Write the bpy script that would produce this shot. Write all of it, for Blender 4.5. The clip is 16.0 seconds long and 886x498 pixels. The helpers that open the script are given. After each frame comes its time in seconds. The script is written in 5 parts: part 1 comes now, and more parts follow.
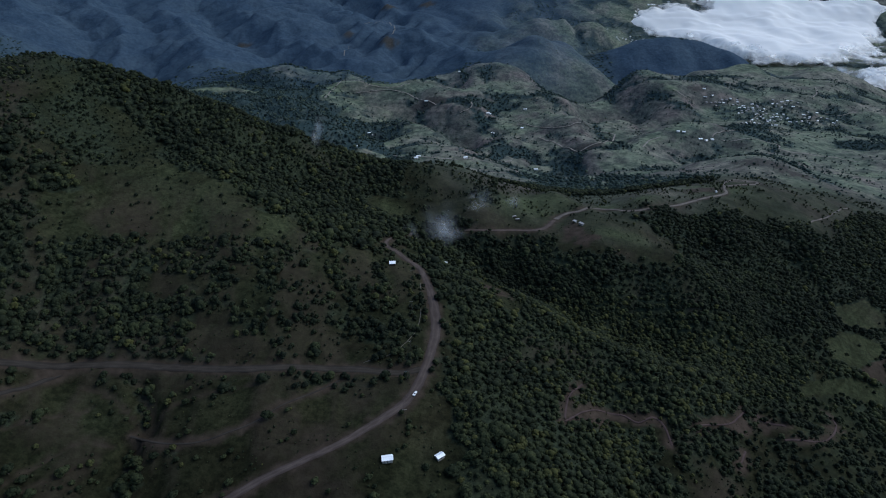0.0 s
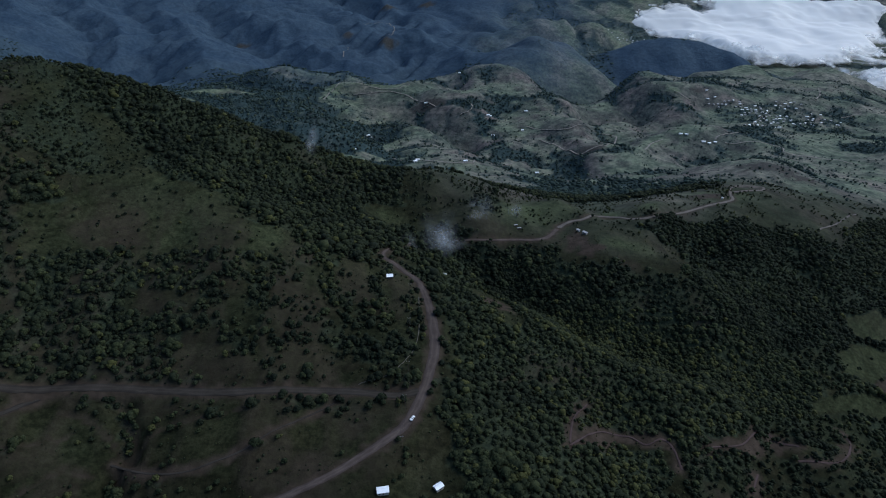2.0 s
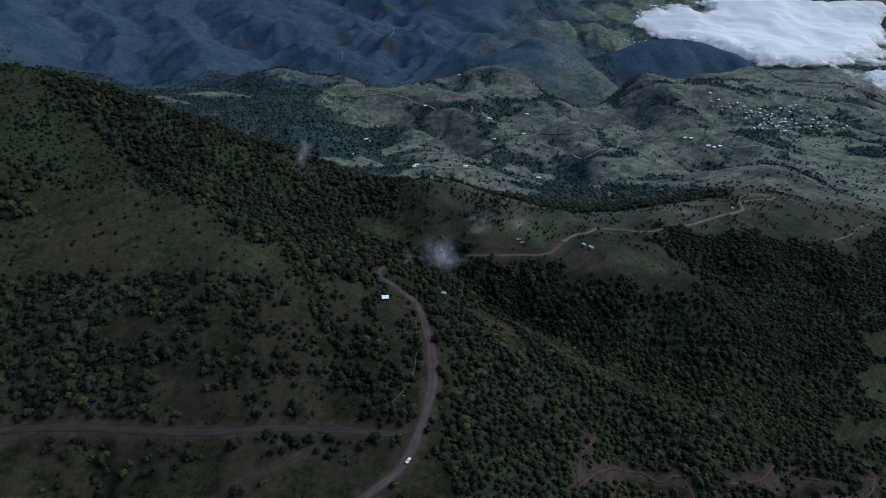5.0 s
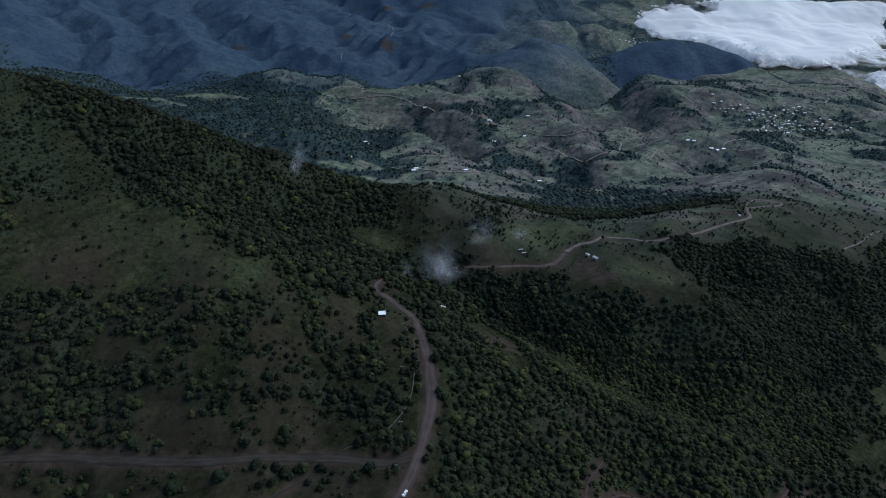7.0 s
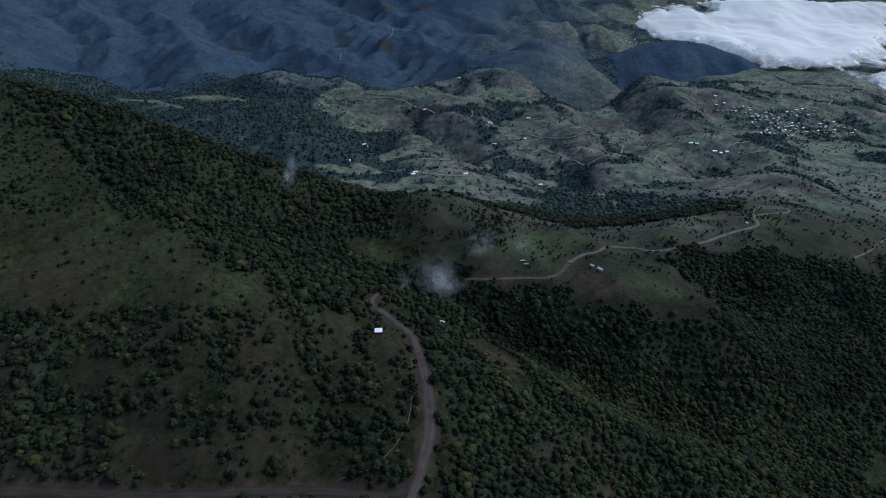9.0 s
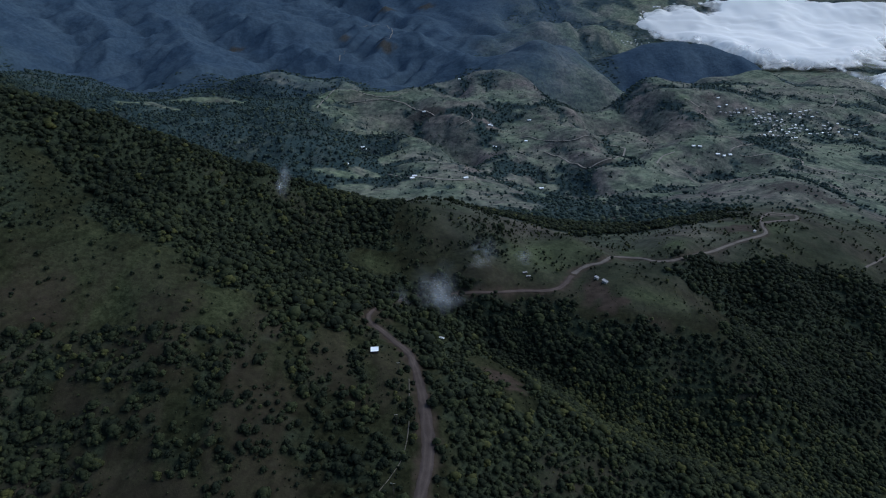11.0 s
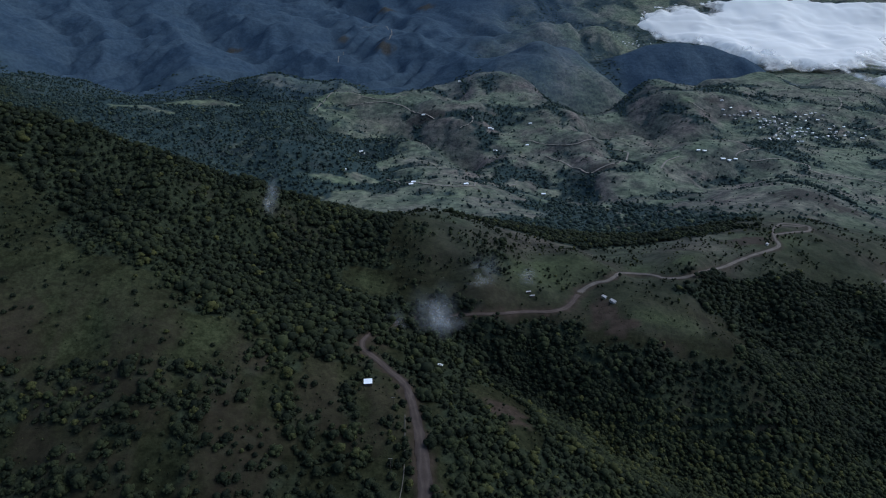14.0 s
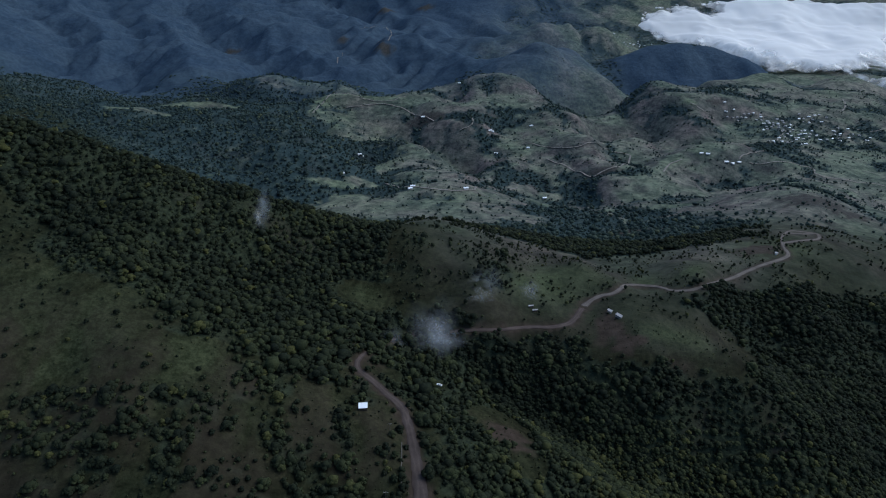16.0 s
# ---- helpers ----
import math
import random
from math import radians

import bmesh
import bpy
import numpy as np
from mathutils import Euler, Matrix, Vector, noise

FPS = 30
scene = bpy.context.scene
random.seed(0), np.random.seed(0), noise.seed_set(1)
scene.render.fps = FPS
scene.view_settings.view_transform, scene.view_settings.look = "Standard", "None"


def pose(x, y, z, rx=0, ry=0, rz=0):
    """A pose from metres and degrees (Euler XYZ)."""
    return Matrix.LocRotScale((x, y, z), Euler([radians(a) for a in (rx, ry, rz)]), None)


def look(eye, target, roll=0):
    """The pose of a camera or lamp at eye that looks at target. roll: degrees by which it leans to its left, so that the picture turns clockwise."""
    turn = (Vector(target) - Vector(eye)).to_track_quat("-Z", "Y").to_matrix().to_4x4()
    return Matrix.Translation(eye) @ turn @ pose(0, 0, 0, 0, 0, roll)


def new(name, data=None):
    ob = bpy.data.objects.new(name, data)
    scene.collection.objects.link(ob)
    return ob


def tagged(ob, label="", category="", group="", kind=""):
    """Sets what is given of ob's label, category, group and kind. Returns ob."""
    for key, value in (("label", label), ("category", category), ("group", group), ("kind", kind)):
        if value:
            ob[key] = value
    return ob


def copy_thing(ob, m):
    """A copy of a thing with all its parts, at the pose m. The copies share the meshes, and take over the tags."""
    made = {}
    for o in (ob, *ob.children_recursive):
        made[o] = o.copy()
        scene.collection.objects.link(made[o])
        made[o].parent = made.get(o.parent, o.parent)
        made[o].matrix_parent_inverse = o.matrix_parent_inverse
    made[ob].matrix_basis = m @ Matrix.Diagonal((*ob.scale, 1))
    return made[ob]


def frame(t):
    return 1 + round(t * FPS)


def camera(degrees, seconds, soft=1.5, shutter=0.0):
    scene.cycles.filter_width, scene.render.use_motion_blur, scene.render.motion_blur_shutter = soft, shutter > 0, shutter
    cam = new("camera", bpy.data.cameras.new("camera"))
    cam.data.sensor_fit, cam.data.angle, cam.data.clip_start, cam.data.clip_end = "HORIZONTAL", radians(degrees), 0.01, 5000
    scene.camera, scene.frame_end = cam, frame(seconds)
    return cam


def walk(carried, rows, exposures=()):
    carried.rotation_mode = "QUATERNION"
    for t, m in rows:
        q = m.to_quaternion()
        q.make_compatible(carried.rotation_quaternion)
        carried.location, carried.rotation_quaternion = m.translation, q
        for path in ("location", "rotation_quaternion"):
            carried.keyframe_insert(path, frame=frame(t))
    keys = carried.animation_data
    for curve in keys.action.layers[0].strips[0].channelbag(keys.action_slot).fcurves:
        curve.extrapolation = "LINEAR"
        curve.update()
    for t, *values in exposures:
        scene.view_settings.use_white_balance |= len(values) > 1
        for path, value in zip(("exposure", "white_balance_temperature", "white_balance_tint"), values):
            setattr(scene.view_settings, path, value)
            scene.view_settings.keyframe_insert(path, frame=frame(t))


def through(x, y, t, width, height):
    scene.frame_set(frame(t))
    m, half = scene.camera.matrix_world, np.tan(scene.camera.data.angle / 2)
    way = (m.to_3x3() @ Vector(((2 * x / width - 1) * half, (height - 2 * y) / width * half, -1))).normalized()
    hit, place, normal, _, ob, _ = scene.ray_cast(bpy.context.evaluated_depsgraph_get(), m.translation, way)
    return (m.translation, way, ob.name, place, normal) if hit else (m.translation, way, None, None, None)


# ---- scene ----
# ---- camera: a drone in straight, level flight ----
cam = camera(72.0, 16.0, 1.1)
EYE = Vector((0.0, 0.0, 400.0))
SPEED = 13.0
WAY = Vector((0.0263, 1.0, 0.0)).normalized()
EXPOSURE = 0.36
walk(cam, [(t, pose(*(EYE + WAY * SPEED * t), 90 - 27.68, 0, 0)) for t in [0.5 * i for i in range(33)]],
     [(0.0, EXPOSURE, 5650, 6), (16.0, EXPOSURE, 5650, 6)])

# ---- light: a heavy evening overcast, a little brighter ahead ----
SUN_HEIGHT, SUN_TURN = radians(47), radians(70)
world = bpy.data.worlds.new("overcast_sky")
scene.world = world
world.use_nodes = True
nodes, links = world.node_tree.nodes, world.node_tree.links
sky = nodes.new("ShaderNodeTexSky")
sky.sky_type, sky.sun_disc = "NISHITA", False
sky.sun_elevation, sky.sun_rotation = SUN_HEIGHT, SUN_TURN
sky.air_density, sky.dust_density, sky.ozone_density = 1.0, 1.5, 2.0
links.new(sky.outputs[0], nodes["Background"].inputs[0])
nodes["Background"].inputs[1].default_value = 0.106
sun = new("sun", bpy.data.lights.new("sun", "SUN"))
sun.data.energy, sun.data.angle, sun.data.color = 1.6, radians(56), (1.0, 0.97, 0.93)
sun.matrix_world = look((0, 0, 900), (-math.sin(SUN_TURN) * math.cos(SUN_HEIGHT), -math.cos(SUN_TURN) * math.cos(SUN_HEIGHT), 900 - math.sin(SUN_HEIGHT)))


# ---- materials ----
class Shader:
    """A small helper for node materials."""

    def __init__(self, name, roughness=0.85, gloss=0.2, metal=0.0):
        self.material = bpy.data.materials.new(name)
        self.material.use_nodes = True
        self.nodes, self.links = self.material.node_tree.nodes, self.material.node_tree.links
        self.bsdf = self.nodes["Principled BSDF"]
        self.bsdf.inputs["Roughness"].default_value = roughness
        self.bsdf.inputs["Specular IOR Level"].default_value = gloss
        self.bsdf.inputs["Metallic"].default_value = metal
        self.place = self.nodes.new("ShaderNodeNewGeometry").outputs["Position"]

    def link(self, a, b):
        self.links.new(a, b)

    def noise(self, size, detail=4.0, stretch=(1, 1, 1), rough=0.55):
        m = self.nodes.new("ShaderNodeMapping")
        m.inputs["Scale"].default_value = stretch
        self.link(self.place, m.inputs["Vector"])
        n = self.nodes.new("ShaderNodeTexNoise")
        n.inputs["Scale"].default_value = 1.0 / size
        n.inputs["Detail"].default_value = detail
        n.inputs["Roughness"].default_value = rough
        self.link(m.outputs[0], n.inputs["Vector"])
        return n.outputs["Fac"]

    def ramp(self, value, *stops):
        r = self.nodes.new("ShaderNodeValToRGB")
        e = r.color_ramp.elements
        while len(e) < len(stops):
            e.new(0.5)
        for el, (at, colour) in zip(e, stops):
            el.position, el.color = at, (*colour, 1.0) if len(colour) == 3 else colour
        self.link(value, r.inputs[0])
        return r.outputs[0]

    def mix(self, factor, a, b, kind="MIX"):
        m = self.nodes.new("ShaderNodeMix")
        m.data_type, m.blend_type = "RGBA", kind
        for value, slot in ((factor, 0), (a, 6), (b, 7)):
            if isinstance(value, (int, float)):
                m.inputs[slot].default_value = value
            elif isinstance(value, tuple):
                m.inputs[slot].default_value = (*value, 1.0)
            else:
                self.link(value, m.inputs[slot])
        return m.outputs[2]

    def attribute(self, name):
        a = self.nodes.new("ShaderNodeAttribute")
        a.attribute_name = name
        return a

    def bump(self, value, strength, distance):
        b = self.nodes.new("ShaderNodeBump")
        b.inputs["Strength"].default_value, b.inputs["Distance"].default_value = strength, distance
        self.link(value, b.inputs["Height"])
        self.link(b.outputs[0], self.bsdf.inputs["Normal"])

    def done(self, colour):
        if isinstance(colour, tuple):
            self.bsdf.inputs["Base Color"].default_value = (*colour, 1.0)
        else:
            self.link(colour, self.bsdf.inputs["Base Color"])
        return self.material


def ground_material():
    s = Shader("hillside_ground", 0.95, 0.03)
    cover, kinds = s.attribute("cover"), s.nodes.new("ShaderNodeSeparateColor")
    s.link(cover.outputs["Color"], kinds.inputs[0])
    hazy_range_wood = s.attribute("hazy_range_wood").outputs["Fac"]
    broad, fine, tufts = s.noise(45, 5), s.noise(7, 5), s.noise(1.6, 3)
    wide, canopy = s.noise(160, 4), s.noise(16, 4, (1, 1, 1), 0.7)
    ledges = s.noise(16, 4, (0.25, 0.25, 4.0))
    dull = s.ramp(broad, (0.3, (0.0104, 0.0120, 0.0068)), (0.55, (0.0150, 0.0148, 0.0090)), (0.75, (0.0225, 0.0195, 0.0125)))
    lush = s.ramp(broad, (0.3, (0.0255, 0.031, 0.0175)), (0.7, (0.042, 0.049, 0.0265)))
    dirt = s.ramp(fine, (0.3, (0.027, 0.0205, 0.0155)), (0.7, (0.054, 0.041, 0.032)))
    floor = s.ramp(s.noise(3.2, 5, (1, 1, 1), 0.65), (0.38, (0.012, 0.016, 0.011)), (0.62, (0.034, 0.043, 0.025)))
    # far wood floor turns paler and bluer, haze put into its colour
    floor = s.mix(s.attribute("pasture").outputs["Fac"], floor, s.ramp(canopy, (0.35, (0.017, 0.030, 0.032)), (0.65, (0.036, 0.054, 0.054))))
    grass = s.mix(kinds.outputs[0], dull, lush)
    grass = s.mix(0.75, grass, s.ramp(ledges, (0.38, (0.62, 0.62, 0.60)), (0.55, (1.1, 1.1, 1.08))), "MULTIPLY")
    grass = s.mix(0.8, grass, s.ramp(tufts, (0.35, (0.66, 0.70, 0.62)), (0.65, (1.15, 1.12, 1.05))), "MULTIPLY")
    grass = s.mix(0.9, grass, s.ramp(s.noise(4.5, 5, (1, 1, 1), 0.65), (0.40, (0.58, 0.60, 0.58)), (0.60, (1.28, 1.26, 1.2))), "MULTIPLY")
    # basin pasture colours are lightened and cooled: distance haze painted in
    hazy_pasture = s.ramp(wide, (0.30, (0.076, 0.098, 0.074)), (0.45, (0.112, 0.132, 0.098)), (0.58, (0.128, 0.130, 0.108)), (0.72, (0.172, 0.170, 0.142)))
    hazy_pasture = s.mix(s.ramp(kinds.outputs[0], (0.3, (0, 0, 0)), (0.9, (1, 1, 1))), hazy_pasture, (0.112, 0.142, 0.084))
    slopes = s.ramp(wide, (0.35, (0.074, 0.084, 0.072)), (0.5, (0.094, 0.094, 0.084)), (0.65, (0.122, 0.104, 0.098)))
    hazy_pasture = s.mix(s.attribute("scrub").outputs["Fac"], hazy_pasture, slopes)
    hazy_pasture = s.mix(0.85, hazy_pasture, s.ramp(canopy, (0.38, (0.50, 0.54, 0.56)), (0.6, (1.25, 1.22, 1.18))), "MULTIPLY")
    hazy_pasture = s.mix(0.8, hazy_pasture, s.ramp(s.noise(48, 5, (1, 1, 2.5), 0.65), (0.40, (0.55, 0.58, 0.62)), (0.56, (1.16, 1.15, 1.12))), "MULTIPLY")
    grass = s.mix(s.attribute("pasture").outputs["Fac"], grass, hazy_pasture)
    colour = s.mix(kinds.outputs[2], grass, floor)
    # haze over the range is painted into its woods as a bluish colour
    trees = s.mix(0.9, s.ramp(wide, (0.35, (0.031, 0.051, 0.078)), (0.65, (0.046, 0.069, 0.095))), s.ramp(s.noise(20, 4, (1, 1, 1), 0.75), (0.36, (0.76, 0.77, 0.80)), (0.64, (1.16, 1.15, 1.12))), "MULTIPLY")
    colour = s.mix(hazy_range_wood, colour, trees)
    # bare soil far off is lifted towards blue, as painted haze
    hazy_scar = s.mix(s.attribute("pasture").outputs["Fac"], dirt, s.mix(1.0, dirt, (1.1, 1.4, 1.65), "MULTIPLY"))
    colour = s.mix(kinds.outputs[1], colour, hazy_scar)
    relief = s.mix(s.attribute("pasture").outputs["Fac"], tufts, s.mix(1.0, fine, (5.0, 5.0, 5.0), "MULTIPLY"))
    relief = s.mix(hazy_range_wood, relief, s.mix(1.0, canopy, (9.0, 9.0, 9.0), "MULTIPLY"))
    s.bump(relief, 0.7, 0.5)
    return s.done(colour)


def road_material(name, tone, tint=(1.0, 0.82, 0.75)):
    s = Shader(name, 0.9, 0.05)
    broad, grit, ruts = s.noise(14, 4), s.noise(0.6, 4), s.attribute("lane").outputs["Fac"]
    base = s.ramp(broad, (0.3, tuple(0.062 * tone * c for c in tint)), (0.7, tuple(0.105 * tone * c for c in tint)))
    worn = s.ramp(ruts, (0.0, (0.72, 0.70, 0.70)), (0.35, (0.95, 0.95, 0.95)), (0.62, (1.35, 1.33, 1.32)), (1.0, (0.98, 0.96, 0.95)))
    colour = s.mix(0.85, base, worn, "MULTIPLY")
    colour = s.mix(0.5, colour, s.ramp(grit, (0.3, (0.7, 0.7, 0.7)), (0.7, (1.2, 1.2, 1.2))), "MULTIPLY")
    s.bump(grit, 0.6, 0.12)
    return s.done(colour)


def leaf_material(name, dark, mid, light, single):
    """single: one tree is one object; else the trees' tint is stored with the mesh."""
    s = Shader(name, 0.8, 0.08)
    if single:
        tint = s.nodes.new("ShaderNodeObjectInfo").outputs["Random"]
    else:
        tint = s.attribute("tint").outputs["Fac"]
    colour = s.ramp(tint, (0.0, dark), (0.45, mid), (0.85, light), (1.0, (light[0] * 1.5, light[1] * 1.3, light[2])))
    island = s.nodes.new("ShaderNodeNewGeometry").outputs["Random Per Island"]
    colour = s.mix(0.7, colour, s.ramp(island, (0.0, (0.72, 0.74, 0.72)), (1.0, (1.28, 1.25, 1.2))), "MULTIPLY")
    sprigs = s.noise(0.9, 3, (1, 1, 1), 0.7)
    colour = s.mix(0.75, colour, s.ramp(sprigs, (0.36, (0.68, 0.70, 0.68)), (0.64, (1.26, 1.25, 1.2))), "MULTIPLY")
    s.bump(sprigs, 0.8, 0.5)
    through, both = s.nodes.new("ShaderNodeBsdfTranslucent"), s.nodes.new("ShaderNodeMixShader")
    both.inputs[0].default_value = 0.42
    s.link(colour, through.inputs["Color"])
    s.link(s.bsdf.outputs[0], both.inputs[1])
    s.link(through.outputs[0], both.inputs[2])
    s.link(both.outputs[0], s.nodes["Material Output"].inputs["Surface"])
    return s.done(colour)


def plain(name, colour, roughness=0.6, gloss=0.4, metal=0.0, spot=0.5, lump=0.8):
    s = Shader(name, roughness, gloss, metal)
    shade = s.ramp(s.noise(lump, 4), (0.3, tuple(c * (1 - 0.45 * spot) for c in colour)), (0.7, tuple(min(1.0, c * (1 + 0.2 * spot)) for c in colour)))
    return s.done(shade)


GROUND, ROAD = ground_material(), road_material("graded_dirt_road", 0.76, (1.0, 0.80, 0.71))
RIDGE_TRACK = road_material("pale_ridge_road", 1.25, (1.0, 0.88, 0.78))
FAR_TRACK = plain("pale_far_track", (0.22, 0.20, 0.175), 0.95, 0.1, 0.0, 0.8, 9.0)
DULL_ROAD = road_material("muddy_side_road", 0.36, (1.0, 0.88, 0.74))
GREENS = ((0.0175, 0.023, 0.0155), (0.029, 0.0365, 0.021), (0.052, 0.062, 0.030))
RED_EARTH = road_material("red_earth", 0.62, (1.0, 0.72, 0.68))
LEAVES = leaf_material("broadleaf_foliage", (0.021, 0.028, 0.016), (0.032, 0.040, 0.021), (0.054, 0.064, 0.031), True)
LEAF_MASS = leaf_material("woodland_foliage", *GREENS, False)
# paler, bluish copy of the woodland foliage, with haze painted into the leaves
HAZY_BASIN_LEAVES = leaf_material("hazy_basin_foliage", (0.033, 0.052, 0.052), (0.046, 0.068, 0.062), (0.064, 0.086, 0.070), False)
BARK = plain("grey_brown_bark", (0.10, 0.08, 0.06), 0.9, 0.1)
TIN = plain("white_painted_tin", (0.82, 0.84, 0.86), 0.45, 0.5, 0.0, 0.15, 2.5)
RUSTY_TIN = plain("weathered_roof_tin", (0.32, 0.31, 0.31), 0.55, 0.4, 0.0, 0.6, 1.5)
BLOCK = plain("grey_block_wall", (0.34, 0.32, 0.29), 0.9, 0.2)
PALE_WALL = plain("limewashed_wall", (0.62, 0.60, 0.56), 0.9, 0.2)
PLANK = plain("dark_plank", (0.09, 0.07, 0.055), 0.85, 0.2)
CAR_PAINT = plain("white_car_paint", (0.80, 0.80, 0.80), 0.3, 0.5, 0.0, 0.1)
GLASS = plain("dark_window_glass", (0.02, 0.024, 0.028), 0.08, 0.5, 0.0, 0.1)
RUBBER = plain("tyre_rubber", (0.02, 0.02, 0.02), 0.9, 0.2)
STEEL = plain("dull_steel", (0.42, 0.43, 0.44), 0.4, 0.5, 0.9)
CONCRETE = plain("pale_concrete", (0.42, 0.40, 0.37), 0.9, 0.2)
STONE = plain("grey_field_stone", (0.11, 0.10, 0.085), 0.9, 0.2)

# ---- the lie of the land: spot heights of ridges, spurs and valley floors fitted to the camera's view, joined by a thin plate ----
WEST_CREST = [
    (-440, 700, 276), (-405, 715, 262), (-369, 736, 248), (-328, 748, 233), (-285, 762, 209), (-244, 772, 186), (-196, 778, 170), (-147, 808, 136),
    (-102, 824, 111), (-54, 872, 82), (-1, 900, 80), (2, 848, 89),
]
BEHIND_WEST_HILL = [
    (-520, 830, 225), (-430, 830, 190), (-350, 835, 150), (-290, 850, 120), (-230, 860, 100), (-170, 880, 80), (-110, 905, 65), (-55, 950, 45),
    (-420, 960, 110), (60, 960, 35), (5, 975, 40), (-300, 980, 40), (-190, 980, 25), (-90, 1010, 5), (-60, 1120, -30), (-450, 1150, -10),
    (-250, 1150, -50), (180, 1150, -60), (330, 1150, -70), (60, 1250, -90), (-150, 1350, -110), (-400, 1400, -110),
]
SPUR_CREST = [
    (64, 568, 53), (93, 548, 50), (110, 530, 49), (127, 514, 46), (162, 496, 37), (199, 487, 27), (238, 474, 15), (285, 462, -2),
    (335, 455, -18),
]
RAVINE_BED = [
    (40, 640, 44), (72, 612, 30), (105, 580, 20), (142, 552, 8), (190, 527, -2), (240, 508, -12), (300, 488, -26), (360, 470, -42),
    (430, 480, -60), (300, 702, 30), (348, 708, 15),
]
BASIN_RIDGES_NEAR = [
    (646, 2560, -239), (696, 2750, -364), (738, 2630, -187), (793, 2820, -306), (837, 2690, -145), (898, 2880, -260), (904, 2690, -168), (971, 2880, -285),
    (980, 2690, -196), (1052, 2880, -315), (1182, 2900, -214), (1275, 3120, -343), (1332, 2990, -200), (1433, 3210, -326), (1427, 3010, -176), (1535, 3230, -300),
    (1522, 3010, -189), (1637, 3230, -313), (1625, 2980, -234), (1749, 3200, -363), (1701, 2990, -205), (1831, 3210, -332), (1798, 3010, -184), (1934, 3230, -308),
    (1888, 2990, -213), (2031, 3210, -340), (2008, 2960, -235), (2162, 3180, -364), (498, 2060, -193), (525, 2170, -257), (566, 2110, -195), (597, 2220, -257),
]
BASIN_RIDGES_MIDDLE = [
    (631, 2140, -198), (665, 2250, -260), (670, 2120, -213), (707, 2230, -277), (-155, 2420, -130), (-167, 2600, -231), (-49, 2480, -118), (-53, 2660, -217),
    (105, 2560, -104), (113, 2740, -201), (231, 2600, -88), (247, 2780, -183), (311, 2600, -106), (333, 2780, -202), (365, 2560, -142), (391, 2740, -241),
    (458, 2480, -200), (492, 2660, -306), (-834, 2780, -152), (-897, 2980, -243), (-716, 2800, -139), (-769, 3000, -229), (-567, 2780, -159), (-610, 2980, -251),
    (-421, 2780, -154), (-453, 2980, -246), (-495, 2360, -141), (-526, 2500, -214), (-388, 2420, -121), (-412, 2560, -193), (-283, 2420, -134), (-300, 2560, -206),
]
BASIN_RIDGES_FAR = [
    (-149, 2010, -160), (-156, 2100, -220), (-49, 1960, -170), (-51, 2050, -232), (16, 1880, -186), (17, 1970, -250), (59, 1800, -203), (62, 1890, -269),
    (-1077, 2230, -114), (-1153, 2380, -195), (-952, 2230, -131), (-1020, 2380, -214), (-893, 2290, -120), (-955, 2440, -201), (-801, 2320, -117), (-856, 2470, -197),
    (-699, 2280, -126), (-748, 2430, -207), (-1750, 2800, -163), (-1880, 3000, -255), (-1661, 2820, -158), (-1784, 3020, -249), (-1484, 2800, -180), (-1595, 3000, -273),
    (701, 1950, -174), (738, 2050, -233), (784, 1970, -159), (826, 2070, -217), (869, 1960, -159), (915, 2060, -217),
]
WEST_HILL = [
    (-302, 523, 169), (-197, 538, 157), (-30, 553, 90), (-110, 571, 121), (-255, 575, 176), (-157, 605, 135), (-308, 607, 193), (-359, 615, 212),
    (-77, 625, 104), (-313, 633, 194), (-233, 633, 172), (-147, 635, 125), (-115, 659, 111), (-224, 664, 159), (-173, 666, 127), (-432, 672, 269),
    (-125, 685, 120), (-385, 686, 249), (-254, 705, 195), (-62, 707, 94), (-339, 711, 220), (-283, 722, 195), (-78, 746, 110), (-219, 747, 165),
    (-105, 752, 107), (-161, 757, 132), (-121, 776, 116),
]
WEST_HILL_FOOT = [
    (-37, 294, 88), (-213, 309, 86), (-274, 312, 104), (-149, 317, 94), (-171, 343, 101), (-124, 348, 101), (-218, 349, 101), (-87, 364, 91),
    (-287, 381, 116), (-249, 398, 119), (-136, 406, 114), (-83, 409, 100), (-195, 412, 115), (-253, 424, 118), (-171, 424, 120), (-122, 430, 117),
    (-281, 457, 146), (-46, 457, 100), (-217, 480, 142), (-181, 484, 141), (-74, 485, 106), (-125, 497, 122), (-157, 498, 134), (-242, 516, 149),
]
ROAD_SPUR = [
    (-2, 306, 78), (88, 323, 54), (25, 328, 81), (41, 353, 75), (-16, 385, 95), (180, 395, 15), (118, 397, 40), (-10, 412, 90),
    (57, 412, 63), (145, 413, 20), (85, 414, 51), (33, 424, 75), (306, 426, -27), (368, 429, -30), (267, 431, -5), (116, 458, 45),
    (45, 476, 71), (8, 480, 93), (47, 502, 78), (375, 502, -36),
]
KNOLL_SPUR = [
    (55, 534, 70), (246, 547, 3), (449, 547, -43), (363, 554, -26), (36, 576, 62), (134, 583, 40), (342, 586, 9), (402, 587, -23),
    (187, 595, 51), (221, 596, 33), (290, 596, 34), (329, 611, 26), (373, 619, 0), (140, 621, 55), (245, 621, 49), (192, 624, 58),
    (104, 626, 51), (264, 642, 56), (303, 642, 41), (178, 654, 72), (355, 657, 22), (223, 664, 66), (506, 666, -45), (44, 667, 91),
    (475, 685, -23),
]
